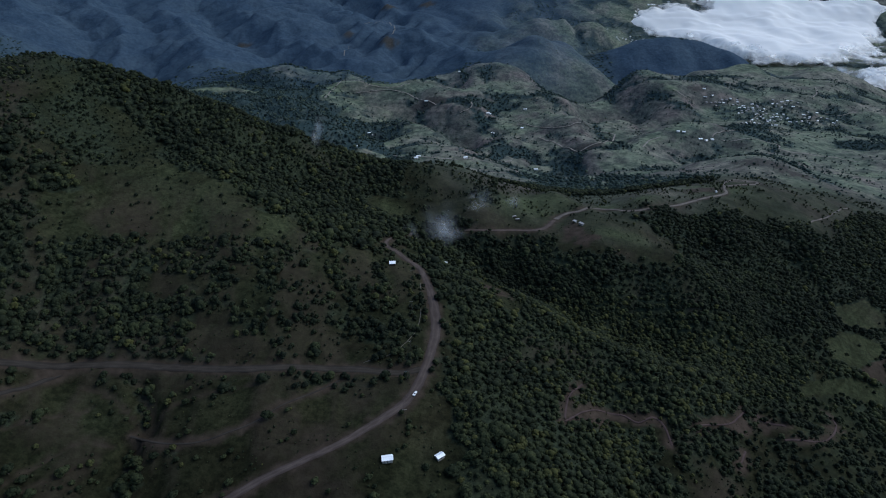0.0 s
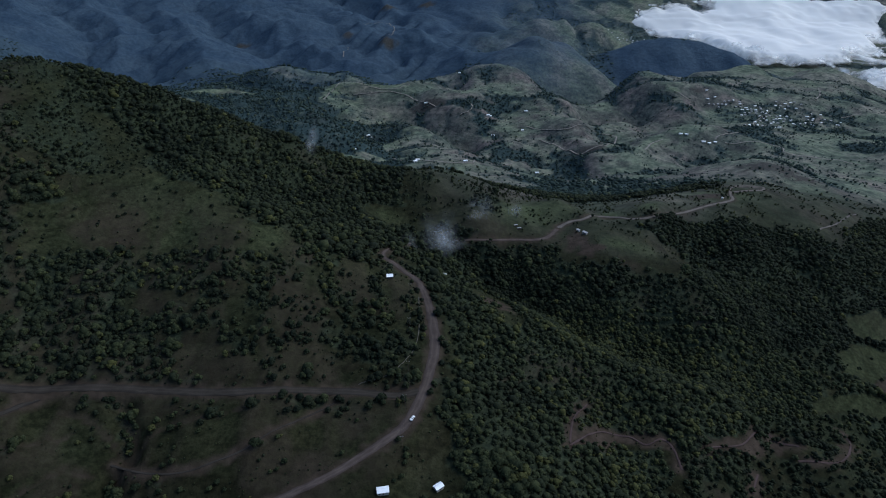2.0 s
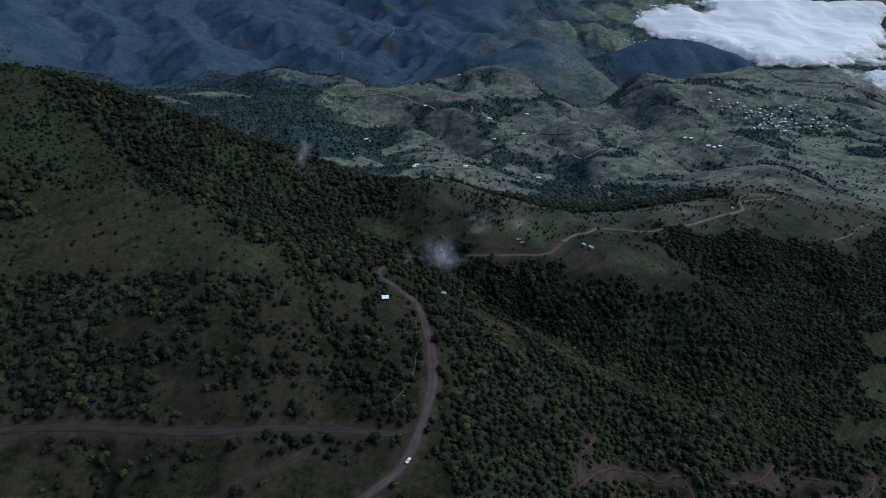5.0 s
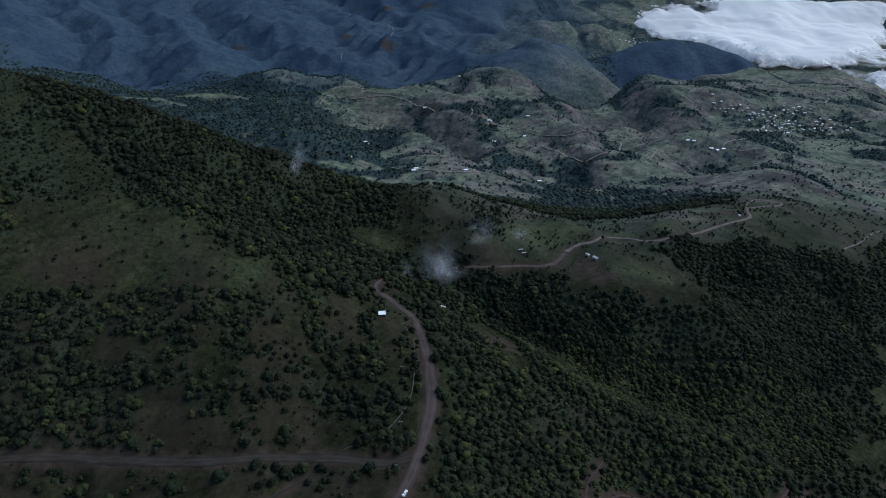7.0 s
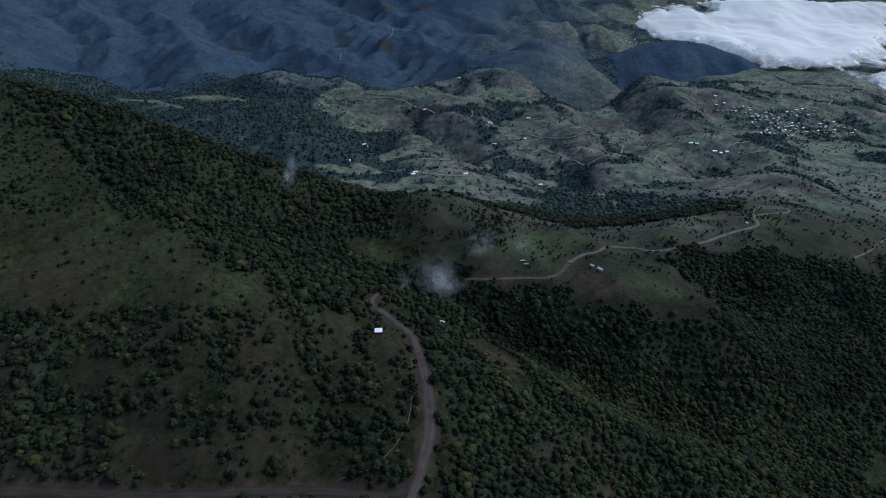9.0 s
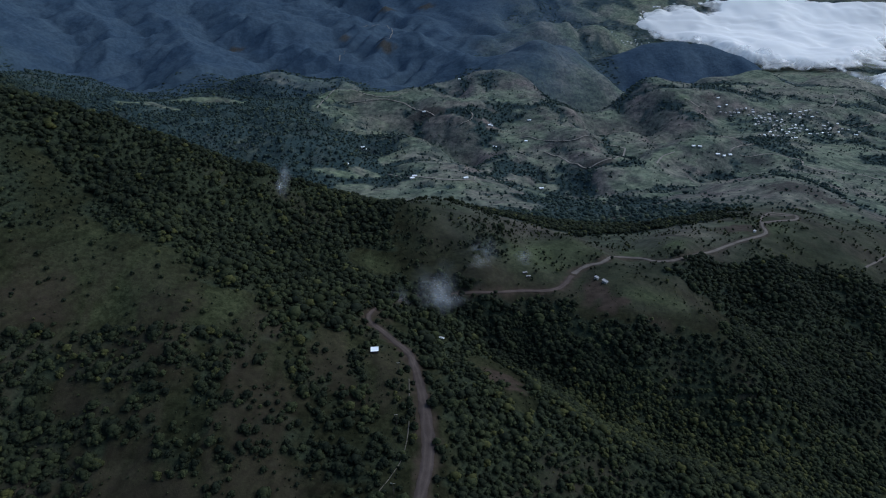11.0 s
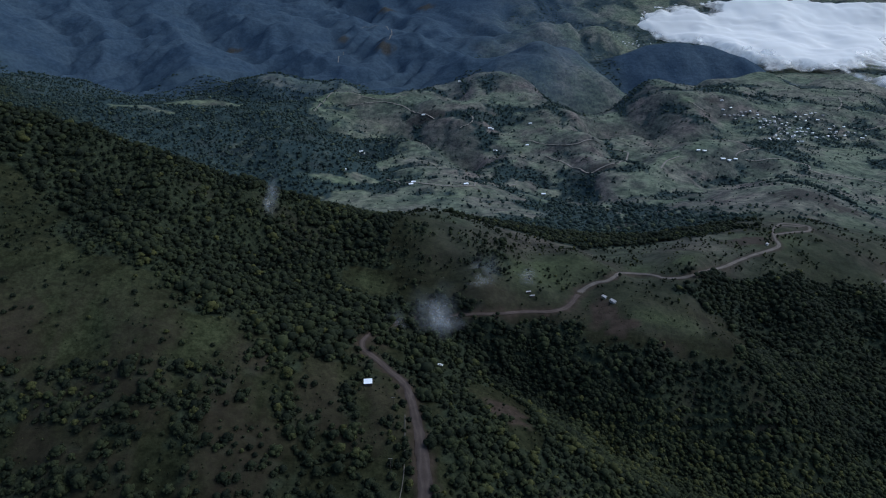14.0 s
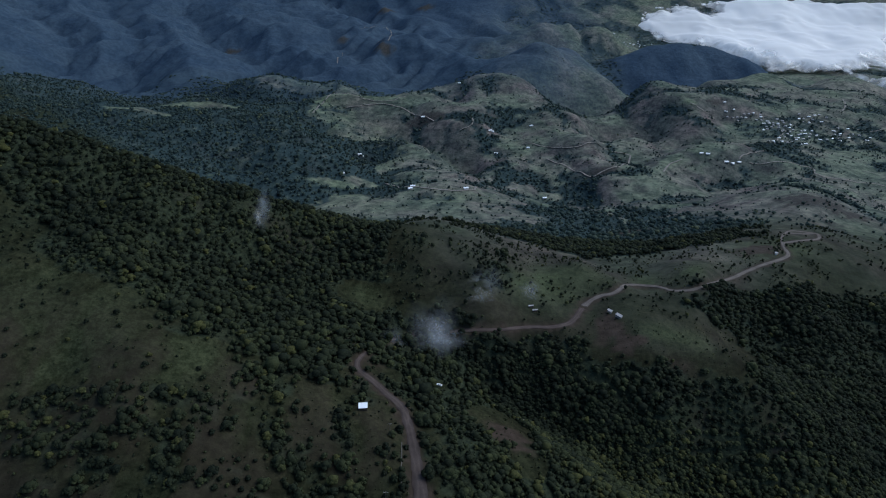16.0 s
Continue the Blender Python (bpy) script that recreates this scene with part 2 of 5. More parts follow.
EAST_RIDGE = [
    (409, 711, 18), (64, 712, 82), (13, 713, 88), (109, 715, 73), (485, 727, -24), (161, 737, 59), (576, 744, -39), (375, 748, 29),
    (188, 763, 69), (319, 763, 43), (81, 764, 84), (526, 768, 1), (28, 769, 105), (369, 785, 27), (228, 788, 43), (286, 788, 65),
    (91, 789, 72), (-18, 790, 113), (405, 795, 39), (548, 798, -1), (155, 802, 76), (469, 820, 15), (133, 822, 58), (188, 834, 43),
    (61, 860, 73), (634, 917, -16), (454, 929, 24), (658, 947, -15), (524, 968, 17),
]
BASIN_EAST_NEAR = [
    (663, 1036, -24), (675, 1159, -47), (674, 1212, -38), (953, 1281, -109), (938, 1323, -114), (826, 1374, -95), (971, 1475, -144), (812, 1540, -130),
    (724, 1575, -173), (1127, 1662, -173), (975, 1666, -174), (680, 1687, -200), (814, 1702, -203), (1136, 1718, -194), (1093, 1764, -191), (743, 1767, -194),
    (883, 1784, -198), (937, 1822, -174), (1324, 1857, -206), (719, 1860, -157), (821, 1863, -158), (641, 1918, -187), (1181, 1954, -202), (1167, 2017, -207),
    (1086, 2110, -198), (761, 2161, -200), (856, 2188, -162), (1427, 2188, -242), (1221, 2203, -211), (797, 2241, -191), (1409, 2278, -215), (1307, 2280, -214),
]
BASIN_EAST_MIDDLE = [
    (1170, 2309, -199), (981, 2315, -200), (830, 2360, -143), (1048, 2372, -169), (1443, 2430, -184), (1691, 2485, -224), (1034, 2497, -131), (920, 2503, -135),
    (1353, 2555, -190), (1580, 2643, -189), (1762, 2698, -199),
]
BASIN_MIDDLE_NEAR = [
    (602, 1284, -68), (495, 1349, -112), (196, 1448, -146), (361, 1455, -164), (452, 1466, -150), (-4, 1530, -119), (327, 1605, -216), (475, 1623, -174),
    (429, 1679, -162), (201, 1716, -194), (514, 1719, -163), (295, 1727, -213), (95, 1750, -189), (176, 1801, -172), (362, 1817, -196), (149, 1873, -192),
    (288, 1889, -202), (479, 1899, -189), (540, 1921, -204), (433, 1962, -143), (71, 2021, -186), (-5, 2115, -169), (90, 2118, -143), (305, 2154, -180),
    (191, 2156, -193), (449, 2215, -148), (278, 2264, -161), (410, 2273, -146), (221, 2319, -156), (97, 2323, -126), (594, 2390, -217), (35, 2406, -179),
]
BASIN_MIDDLE_MIDDLE = [
    (260, 2451, -145), (39, 2672, -159),
]
BASIN_WEST = [
    (-172, 1732, -165), (-271, 1761, -122), (-135, 1816, -169), (-76, 1824, -159), (-203, 1833, -190), (-245, 1903, -171), (-561, 1919, -87), (-476, 1919, -72),
    (-390, 1978, -138), (-939, 2045, -77), (-420, 2121, -145), (-692, 2150, -123), (-83, 2181, -161), (-419, 2204, -135), (-343, 2285, -150),
]
FAR_RANGE = [
    (1598, 2756, -191), (1394, 2875, -188), (1567, 2885, -217), (716, 2969, -207), (391, 3017, -112), (1219, 3034, -200), 
    (-549, 3546, -205), (-332, 3656, -128), (-322, 3797, -147),
    (-1306, 3965, -157), (-89, 4477, -122), (-607, 4986, -143),
]
OUTER_NEAR = [
    (-600, -400, 100), (0, -400, 40), (600, -400, -180), (-500, 100, 150), (0, 120, 70), (250, 120, -40), (-150, 150, 75), (550, 200, -180),
    (-800, 350, 250), (800, 500, -170), (-650, 620, 275), (-620, 850, 200), (900, 850, -110), (-700, 1300, 40), (1500, 1300, -170), (-900, 1700, -60),
    (-1500, 2300, -90), (2300, 2300, -230), (1980, 2800, -255), (-2200, 3200, -60), (-1300, 3300, -140), (3200, 3300, -250), (-3400, 3600, 10), (1900, 3700, -330),
    (2500, 3800, -330), (-2500, 4200, 0), (-900, 4300, -90), (2000, 4500, -300), (3000, 4500, -300), (-1500, 4700, -20), (-3800, 5150, 40), (-600, 5150, 10),
]
OUTER_MIDDLE = [
    (400, 5150, 20), (3800, 5200, 20), (1500, 5250, -20), (2600, 5300, -60),
]
FAR_RIDGES = [
    (949, 3560, -194), (1020, 3820, -329), (869, 3260, -324), (1078, 3600, -156), (1158, 3860, -288), (988, 3300, -286), (1268, 3620, -138), (1362, 3880, -268),
    (1163, 3320, -268), (1451, 3600, -156), (1559, 3860, -288), (1330, 3300, -286), (1605, 3500, -202), (1728, 3760, -338), (1467, 3200, -332), (284, 3800, -141),
    (303, 4050, -228), (489, 3900, -98), (521, 4150, -181), (731, 3950, -95), (778, 4200, -178), (970, 3950, -124), (1033, 4200, -208), (288, 3260, -151),
    (306, 3460, -241), (406, 3320, -114), (431, 3520, -201), (536, 3330, -113), (569, 3530, -200), (658, 3280, -135), (699, 3480, -224),
]
LANDFORMS = WEST_CREST + BEHIND_WEST_HILL + SPUR_CREST + RAVINE_BED + BASIN_RIDGES_NEAR + BASIN_RIDGES_MIDDLE + BASIN_RIDGES_FAR + WEST_HILL + WEST_HILL_FOOT + ROAD_SPUR + KNOLL_SPUR + EAST_RIDGE + BASIN_EAST_NEAR + BASIN_EAST_MIDDLE + BASIN_MIDDLE_NEAR + BASIN_MIDDLE_MIDDLE + BASIN_WEST + FAR_RANGE + OUTER_NEAR + OUTER_MIDDLE + FAR_RIDGES


def smooth(a, b, x):
    t = np.clip((x - a) / (b - a), 0.0, 1.0)
    return t * t * (3.0 - 2.0 * t)


def lattice(ix, iy, seed):
    """A random number between 0 and 1 for each lattice point."""
    h = (ix * 374761393 + iy * 668265263 + seed * 144665353) & 0xFFFFFFFF
    h = ((h ^ (h >> 13)) * 1274126177) & 0xFFFFFFFF
    return ((h ^ (h >> 16)) & 0xFFFF) / 65535.0


def grain(x, y, size, seed):
    """Smooth value noise between -1 and 1, with lumps of that size in metres."""
    u, v = np.asarray(x, float) / size, np.asarray(y, float) / size
    i, j = np.floor(u).astype(np.int64), np.floor(v).astype(np.int64)
    a, b = u - i, v - j
    a, b = a * a * a * (a * (a * 6 - 15) + 10), b * b * b * (b * (b * 6 - 15) + 10)
    low = lattice(i, j, seed) * (1 - a) + lattice(i + 1, j, seed) * a
    high = lattice(i, j + 1, seed) * (1 - a) + lattice(i + 1, j + 1, seed) * a
    return 2.0 * (low * (1 - b) + high * b) - 1.0


def turbulence(x, y, size, seed, octaves=4, sharp=False):
    total, gain, scale = 0.0, 1.0, 0.0
    for o in range(octaves):
        n = grain(x + 17.3 * o, y - 9.1 * o, size / 2 ** o, seed + 31 * o)
        total = total + gain * ((1.0 - 2.0 * np.abs(n)) if sharp else n)
        scale += gain
        gain *= 0.5
    return total / scale


def plan(x, y):
    """The plan squeezed with distance, so that near and far landforms weigh alike."""
    reach = np.maximum(np.asarray(y, float) + 600.0, 50.0)
    return np.stack([np.asarray(x, float) / reach, np.log1p(reach / 600.0)], -1)


def plate(spots, stiffness=2e-4):
    spots = np.array(spots, float)
    w = plan(spots[:, 0], spots[:, 1])
    n = len(spots)
    d = np.linalg.norm(w[:, None] - w[None], axis=-1)
    a = d * d * np.log(d + 1e-12) + stiffness * np.eye(n)
    b = np.c_[np.ones(n), w]
    weights = np.linalg.solve(np.block([[a, b], [b.T, np.zeros((3, 3))]]), np.r_[spots[:, 2], 0, 0, 0])

    def height(x, y):
        x, y = np.broadcast_arrays(np.asarray(x, float), np.asarray(y, float))
        q, out = plan(x.ravel(), y.ravel()), np.empty(x.size)
        for s in range(0, len(q), 8000):
            r = q[s:s + 8000]
            e = ((r[:, None] - w[None]) ** 2).sum(-1)
            out[s:s + 8000] = (0.5 * e * np.log(e + 1e-20)) @ weights[:n] + weights[n] + r @ weights[n + 1:]
        return out.reshape(x.shape)
    return height


bare_land = plate(LANDFORMS)


def off_line(x, y, line):
    """Distance from a polyline, in plan, and how far along it the nearest point lies."""
    best, where, run = np.full(np.shape(x), 1e9), np.zeros(np.shape(x)), 0.0
    for (ax, ay, *_), (bx, by, *_) in zip(line, line[1:]):
        lx, ly = bx - ax, by - ay
        long = math.hypot(lx, ly)
        t = np.clip(((x - ax) * lx + (y - ay) * ly) / (long * long), 0, 1)
        d = np.hypot(x - ax - t * lx, y - ay - t * ly)
        near = d < best
        best, where = np.where(near, d, best), np.where(near, run + t * long, where)
        run += long
    return best, where


def folds(x, y):
    """Gullies (towards 1) between the rounded hills (towards -1) of the basin."""
    return turbulence(x + 30 * grain(x, y, 150, 13), y + 30 * grain(x, y, 150, 15), 330, 7, 4, True)


def comb(u):
    """Sharp crests (1) and sharp valleys (0), one of each for every whole number."""
    return 1.0 - np.abs(2.0 * (u - np.floor(u)) - 1.0)


def range_folds(x, y):
    """Long spurs of the mountains with side ribs, from about -1 to 1."""
    spur = comb((x + 0.6 * y + 200 * grain(x, y, 700, 17) + 70 * grain(x, y, 260, 18)) / 560)
    rib = comb((x - 0.9 * y + 130 * grain(x, y, 330, 19) + 30 * grain(x, y, 90, 20)) / 240)
    return 0.62 * (2 * spur - 1) + 0.38 * (2 * rib - 1) * (1 - 0.45 * spur) + 0.42 * turbulence(x + 40 * grain(x, y, 120, 12), y + 40 * grain(x, y, 120, 16), 210, 11, 4, True)


def far_folds(x, y):
    """Gullies (towards 1) between the broad, rounded pasture hills far off."""
    return turbulence(x + 0.3 * y + 120 * grain(x, y, 500, 31), 0.7 * y + 120 * grain(x, y, 500, 32), 560, 35, 4, True)


def downhill(x, y):
    """Small ribs and rills that run down the foot of the west hill."""
    return turbulence(x + 0.12 * y + 5 * grain(x, y, 30, 27), 0.3 * y, 26, 29, 3, True)


def relief(x, y):
    """What lies between the spot heights: knolls, gullies, spurs and rills."""
    far = smooth(1050, 1600, y)
    range_ = smooth(2700, 3200, y + 120 * grain(x, y, 500, 37))
    z = (1 - far) * (2.2 * turbulence(x, y, 60, 3, 4) + 3.0 * turbulence(x + 0.4 * y, y, 110, 5, 3, True))
    calm = 1 - 0.75 * np.exp(-((x - 1130) ** 2 + (y - 2150) ** 2) / 330.0 ** 2)
    z = z + far * (1 - range_) * calm * (-24 * (folds(x, y) - 0.25) - 9 * turbulence(x + 20 * grain(x, y, 70, 14), y, 150, 9, 3, True))
    west = smooth(250, -350, x - range_edge(y))
    range_ = range_ * (1 - 0.85 * smooth(900, 1300, x) * smooth(3300, 3700, y))
    z = z + range_ * (66 * west * range_folds(x, y) + (1 - west) * -70 * (far_folds(x, y) - 0.25))
    foot = smooth(20, -60, x) * smooth(235, 260, y) * smooth(600, 520, y)
    return z + foot * 2.6 * downhill(x, y)


def range_edge(y):
    """East of this line the far hills are pasture, west of it woods."""
    return np.interp(y, [2700, 3300, 3800, 4300, 5200], [150, 350, 100, -50, -200])


SPOTS = np.array(LANDFORMS, float)
settle = plate(np.c_[SPOTS[:, :2], -relief(SPOTS[:, 0], SPOTS[:, 1])], 6e-4)


def natural(x, y):
    """The land without its roads: it passes through the spot heights."""
    x, y = np.broadcast_arrays(np.asarray(x, float), np.asarray(y, float))
    return bare_land(x, y) + relief(x, y) + settle(x, y)


# ---- roads: centre lines in plan (x, y, half the width) ----
MAIN_ROAD = [(-175, 240, 3.0), (-134.1, 266.1, 3.0), (-114.7, 278.9, 3.0), (-91.4, 291.2, 3.0), (-70.2, 304.9, 3.0), (-53.1, 320.4, 3.1), (-38.5, 334.3, 3.4), (-27.1, 346.6, 3.7),
             (-20, 361.4, 3.9), (-14, 382.3, 4.0), (-10.1, 403.8, 4.0), (-7.2, 424.6, 4.2), (-6.1, 445.9, 4.5), (-8.1, 466.5, 4.4), (-12, 494.6, 3.7),
             (-19.1, 531.5, 3.2), (-25.3, 550.6, 2.9), (-34.1, 559.1, 2.7), (-48.7, 574, 2.5), (-57.9, 581.3, 2.5), (-62.3, 588.3, 2.5), (-60.4, 601, 2.2),
             (-51.3, 620.9, 1.8), (-38, 640.1, 1.8), (-18.2, 654.5, 1.8), (8.1, 662.2, 2.0), (28.8, 664.3, 2.5), (55.7, 668.5, 2.5), (83.2, 680.2, 2.5), (110.4, 683.7, 2.7),
             (125.9, 691.4, 2.9), (135.9, 704.5, 3.0), (144.9, 720.3, 3.0)]
RIDGE_ROAD = [(144.9, 720.3, 3.6), (154.6, 733.7, 2.8), (170.8, 744.4, 2.6), (186.2, 750.4, 2.6), (212.5, 786.8, 2.6), (239.6, 785.4, 2.6), (255.1, 763.5, 2.6), (282, 767.2, 2.6),
              (331.2, 808.2, 2.6), (365, 838, 2.6), (389, 855, 2.6), (420, 874, 2.8), (449, 898, 2.8), (460, 929, 2.4), (470, 948, 2.4), (485, 956, 2.4),
              (508, 964, 2.4), (535, 977, 2.4), (553, 1008, 2.4), (531, 1006, 2.4), (506, 1007, 2.4)]
SIDE_ROAD = [(-426.4, 329.7, 4.0), (-318.5, 349.9, 4.0), (-270.8, 364.2, 4.0), (-208.9, 368.8, 4.2), (-143, 367.1, 4.0), (-81.7, 380.1, 3.8), (-36.9, 377.3, 3.8), (-14, 384.3, 3.8)]
BRANCH = [(-349.1, 288.2, 2.8), (-306.1, 325.2, 2.8), (-294.8, 337.4, 2.8), (-284.4, 352.4, 2.8), (-268.8, 362.3, 2.6)]
TERRACE = [(-217.5, 314.6, 0.9), (-204.3, 310.4, 0.9), (-187.2, 306.2, 0.9), (-165.9, 305.7, 0.9), (-148.7, 312.4, 0.9), (-131.4, 320.9, 0.9), (-115.8, 337.2, 0.9), (-95.3, 354.8, 0.9), (-77, 372.7, 0.9)]
GULLY = [(-232.4, 368.6), (-220.8, 347.9), (-211.6, 332.8), (-208.7, 319.7), (-212.5, 306.6), (-210, 283.6), (-206.7, 245.1)]


RED_TRACKS = [[(98.8, 372.5), (117, 390.8), (136.5, 407.4), (158, 410.1), (171.2, 402.4), (185.8, 409.1), (193.6, 401.1), (193.7, 379.2)], [(225.2, 405.3), (263.2, 422.3), (300, 455.8), (310.1, 445.1), (328.2, 438.6)],
              [(320.8, 423.5), (353.5, 424.2), (375.2, 437.3), (399, 465), (397.8, 478.6)], [(98.8, 374.5), (107.9, 405), (124.8, 429.3)], [(269.8, 398.3), (253.1, 374.1)]]
LEDGES = [[(-271.3, 265.4), (-256.4, 291.4), (-243.8, 307.7), (-228.7, 305.6)], [(-265.8, 254.9), (-252.5, 270.5), (-239.9, 284.8)], [(-204.9, 319.4), (-200.4, 330.2), (-189.8, 340.8), (-162.7, 346.5), (-131.3, 357.7)],
          [(-264.4, 346.6), (-248.8, 345.9), (-235.8, 339.8), (-224.3, 330.2), (-208.5, 318.5)], [(-122.1, 329.8), (-105.5, 346.6), (-84, 363.3)], [(-301.9, 291.8), (-276.3, 316.5), (-250.7, 330.7)]]
FIELDS = [[(459.5, 597.6), (500.7, 630.7), (530.3, 638.3), (555.2, 627.2), (555.3, 616.3), (473.6, 556.2), (449.8, 558.8)], [(376, 502.5), (398.8, 522), (456.6, 543), (511.3, 549.7), (493.7, 521.3), (440.9, 513.7)],
          [(512.1, 676.1), (581.6, 711.7), (603.1, 692.1), (582.5, 658.5), (519.1, 646.4)]]
PLOUGH = [(471.7, 554.2), (549.4, 608.4), (516.7, 557.1), (490.9, 551)]
DARK_TREES = [(-233.7, 363.1, 7), (-216, 339, 6), (-207.2, 289, 7), (-203.3, 277.2, 8), (-131.8, 355.8, 4), (-85.1, 367.8, 4), (-123.3, 325.3, 4), (-277.1, 312.2, 4), (-220.7, 349.8, 6), (-236.5, 366.6, 6), (-209.1, 279.8, 7), (-212.1, 298.8, 5), (-212.8, 328, 3), (-251.8, 354.1, 4), (-160.1, 350.2, 3), (-40.1, 372.6, 3), (-293.1, 309.2, 5), (-182, 299.9, 3)]


def flow(line, step):
    """A smooth line through the points, at even steps."""
    p = np.array([line[0], *line, line[-1]], float)
    out = []
    for a, b, c, d in zip(p, p[1:], p[2:], p[3:]):
        n = max(2, int(math.hypot(*(c - b)[:2]) / step))
        for t in np.arange(n) / n:
            out.append(0.5 * (2 * b + (c - a) * t + (2 * a - 5 * b + 4 * c - d) * t * t + (3 * b - a - 3 * c + d) * t ** 3))
    return np.array(out + [p[-1]])


class Way:
    """A graded way: its line, its level and how it shapes the land."""

    def __init__(self, line, step=5.0, even=9):
        self.line = flow(line, step)
        z = natural(self.line[:, 0], self.line[:, 1])
        pad = np.pad(z, even // 2, mode="edge")
        self.level = np.convolve(pad, np.ones(even) / even, "valid")
        self.run = np.r_[0, np.cumsum(np.hypot(*np.diff(self.line[:, :2], axis=0).T))]

    def grade(self, x, y, z, bank=7.0):
        lo, hi = self.line[:, :2].min(0) - 20, self.line[:, :2].max(0) + 20
        box = (x > lo[0]) & (x < hi[0]) & (y > lo[1]) & (y < hi[1])
        if box.any():
            d, where = off_line(x[box], y[box], self.line)
            half = np.interp(where, self.run, self.line[:, 2])
            w = 1.0 - smooth(half + 0.8, half + bank, d)
            z[box] = z[box] * (1 - w) + (np.interp(where, self.run, self.level) - 0.15) * w
        return z


WAYS = [Way(TERRACE), Way(BRANCH), Way(RIDGE_ROAD), Way(SIDE_ROAD), Way(MAIN_ROAD)]


# the side road meets the main road at its level
last = WAYS[3].run[-1] - WAYS[3].run
_, where = off_line(WAYS[3].line[-1:, 0], WAYS[3].line[-1:, 1], WAYS[4].line)
near_end = smooth(60, 8, last)
WAYS[3].level = WAYS[3].level * (1 - near_end) + np.interp(where[0], WAYS[4].run, WAYS[4].level) * near_end


def land(x, y):
    """The height of the finished ground."""
    x, y = (np.array(v, float) for v in np.broadcast_arrays(x, y))
    z = natural(x, y)
    d, _ = off_line(x, y, GULLY)
    z = z - 7.0 * (1 - smooth(1.0, 13.0, d))
    for line in LEDGES:
        d, _ = off_line(x, y, line)
        z = z - 1.5 * (1 - smooth(0.6, 3.2, d))
    for w in WAYS:
        z = w.grade(x, y, z, 3.0 if w is WAYS[0] else 4.6)
    return z


# ---- what grows where ----
def inside(x, y, ring):
    out = np.zeros(np.shape(x), bool)
    for (ax, ay), (bx, by) in zip(ring, ring[1:] + ring[:1]):
        cross = (ay > y) != (by > y)
        out ^= cross & (x < (bx - ax) * (y - ay) / ((by - ay) or 1e-9) + ax)
    return out


def oval(x, y, cx, cy, rx, ry, turn=0.0):
    c, s = math.cos(radians(turn)), math.sin(radians(turn))
    u, v = (x - cx) * c + (y - cy) * s, (y - cy) * c - (x - cx) * s
    return np.hypot(u / rx, v / ry)


WEST_WOOD = [(-391, 660), (-351, 659), (-308, 645), (-267, 618), (-241, 599), (-213, 578), (-174, 562), (-136, 556), (-102, 550), (-69, 558), (-62, 587), (-46, 651), (-43, 721), (-53, 760), (-40, 860), (-100, 900), (-200, 880), (-300, 860), (-460, 820)]
EAST_WOOD = [(13.9, 267.9), (8, 338.5), (2, 404.9), (6.1, 457), (0, 508.6), (-12.1, 547.2), (-30.1, 586.1), (-44.6, 607), (-10.2, 648.5), (41.2, 637.3), (96.5, 571.5), (199.9, 589.7), (333.7, 575.6),
             (428.2, 572.9), (395.3, 500.4), (316.1, 462.7), (225.9, 408.7), (161.4, 362.7), (121, 251.9)]
KNOLL_WOOD = [(-20.2, 657.6), (59, 663.3), (109.1, 675.4), (136, 668), (145, 640), (215, 632), (275, 622), (310, 676), (290, 712), (248.1, 740), (258.9, 754.2), (326.7, 794.3), (406, 811), (493, 834), (576, 815), (599.1, 649.1), (446.3, 595.6), (333.7, 575.6), (199.9, 589.7), (96.5, 571.5), (20.5, 635.6)]
VALLEY_WOOD = [(15, 904), (95, 1315), (180, 1318), (329, 1620), (371, 1437), (395, 1262), (496, 1290), (519, 1211), (440, 966), (560, 1080), (470, 1000), (380, 960), (300, 935), (200, 910), (80, 940), (0, 970)]
BASIN_WOOD = [(-2050, 2969), (-908, 2723), (-513, 2640), (-411, 2259), (-225, 1922), (-164, 1746), (-82, 1469), (-166, 1464), (-411, 1229), (-725, 1068), (-1794, 1800)]
EDGE_WOOD = [(489.5, 711.8), (555.8, 765), (636, 896), (791, 1000), (1101, 951), (1000.5, 700.3), (618.4, 638.5)]
ROADSIDE_WOOD = [(-76.4, 589.5), (-76.6, 635), (-40.1, 669.9), (20, 682.4), (43.3, 658.6), (-0, 649.5), (-30.1, 609)]
WEST_FIELD = [(-364, 486), (-349, 541), (-325, 577), (-288, 598), (-247, 598), (-212, 574), (-170, 556), (-143, 547), (-154, 520), (-197, 509), (-247, 493), (-284, 485), (-313, 467), (-346, 452)]
SHED_FIELD = [(-131.1, 272.2), (-20.1, 353.1), (2, 404.9), (10, 338.4), (17.9, 248.3), (-101.6, 243.7)]
KNOLL_MEADOW = [(141, 691), (179, 734), (209, 702), (268, 699), (303, 678), (265, 628), (211, 640), (163, 637), (140, 653)]
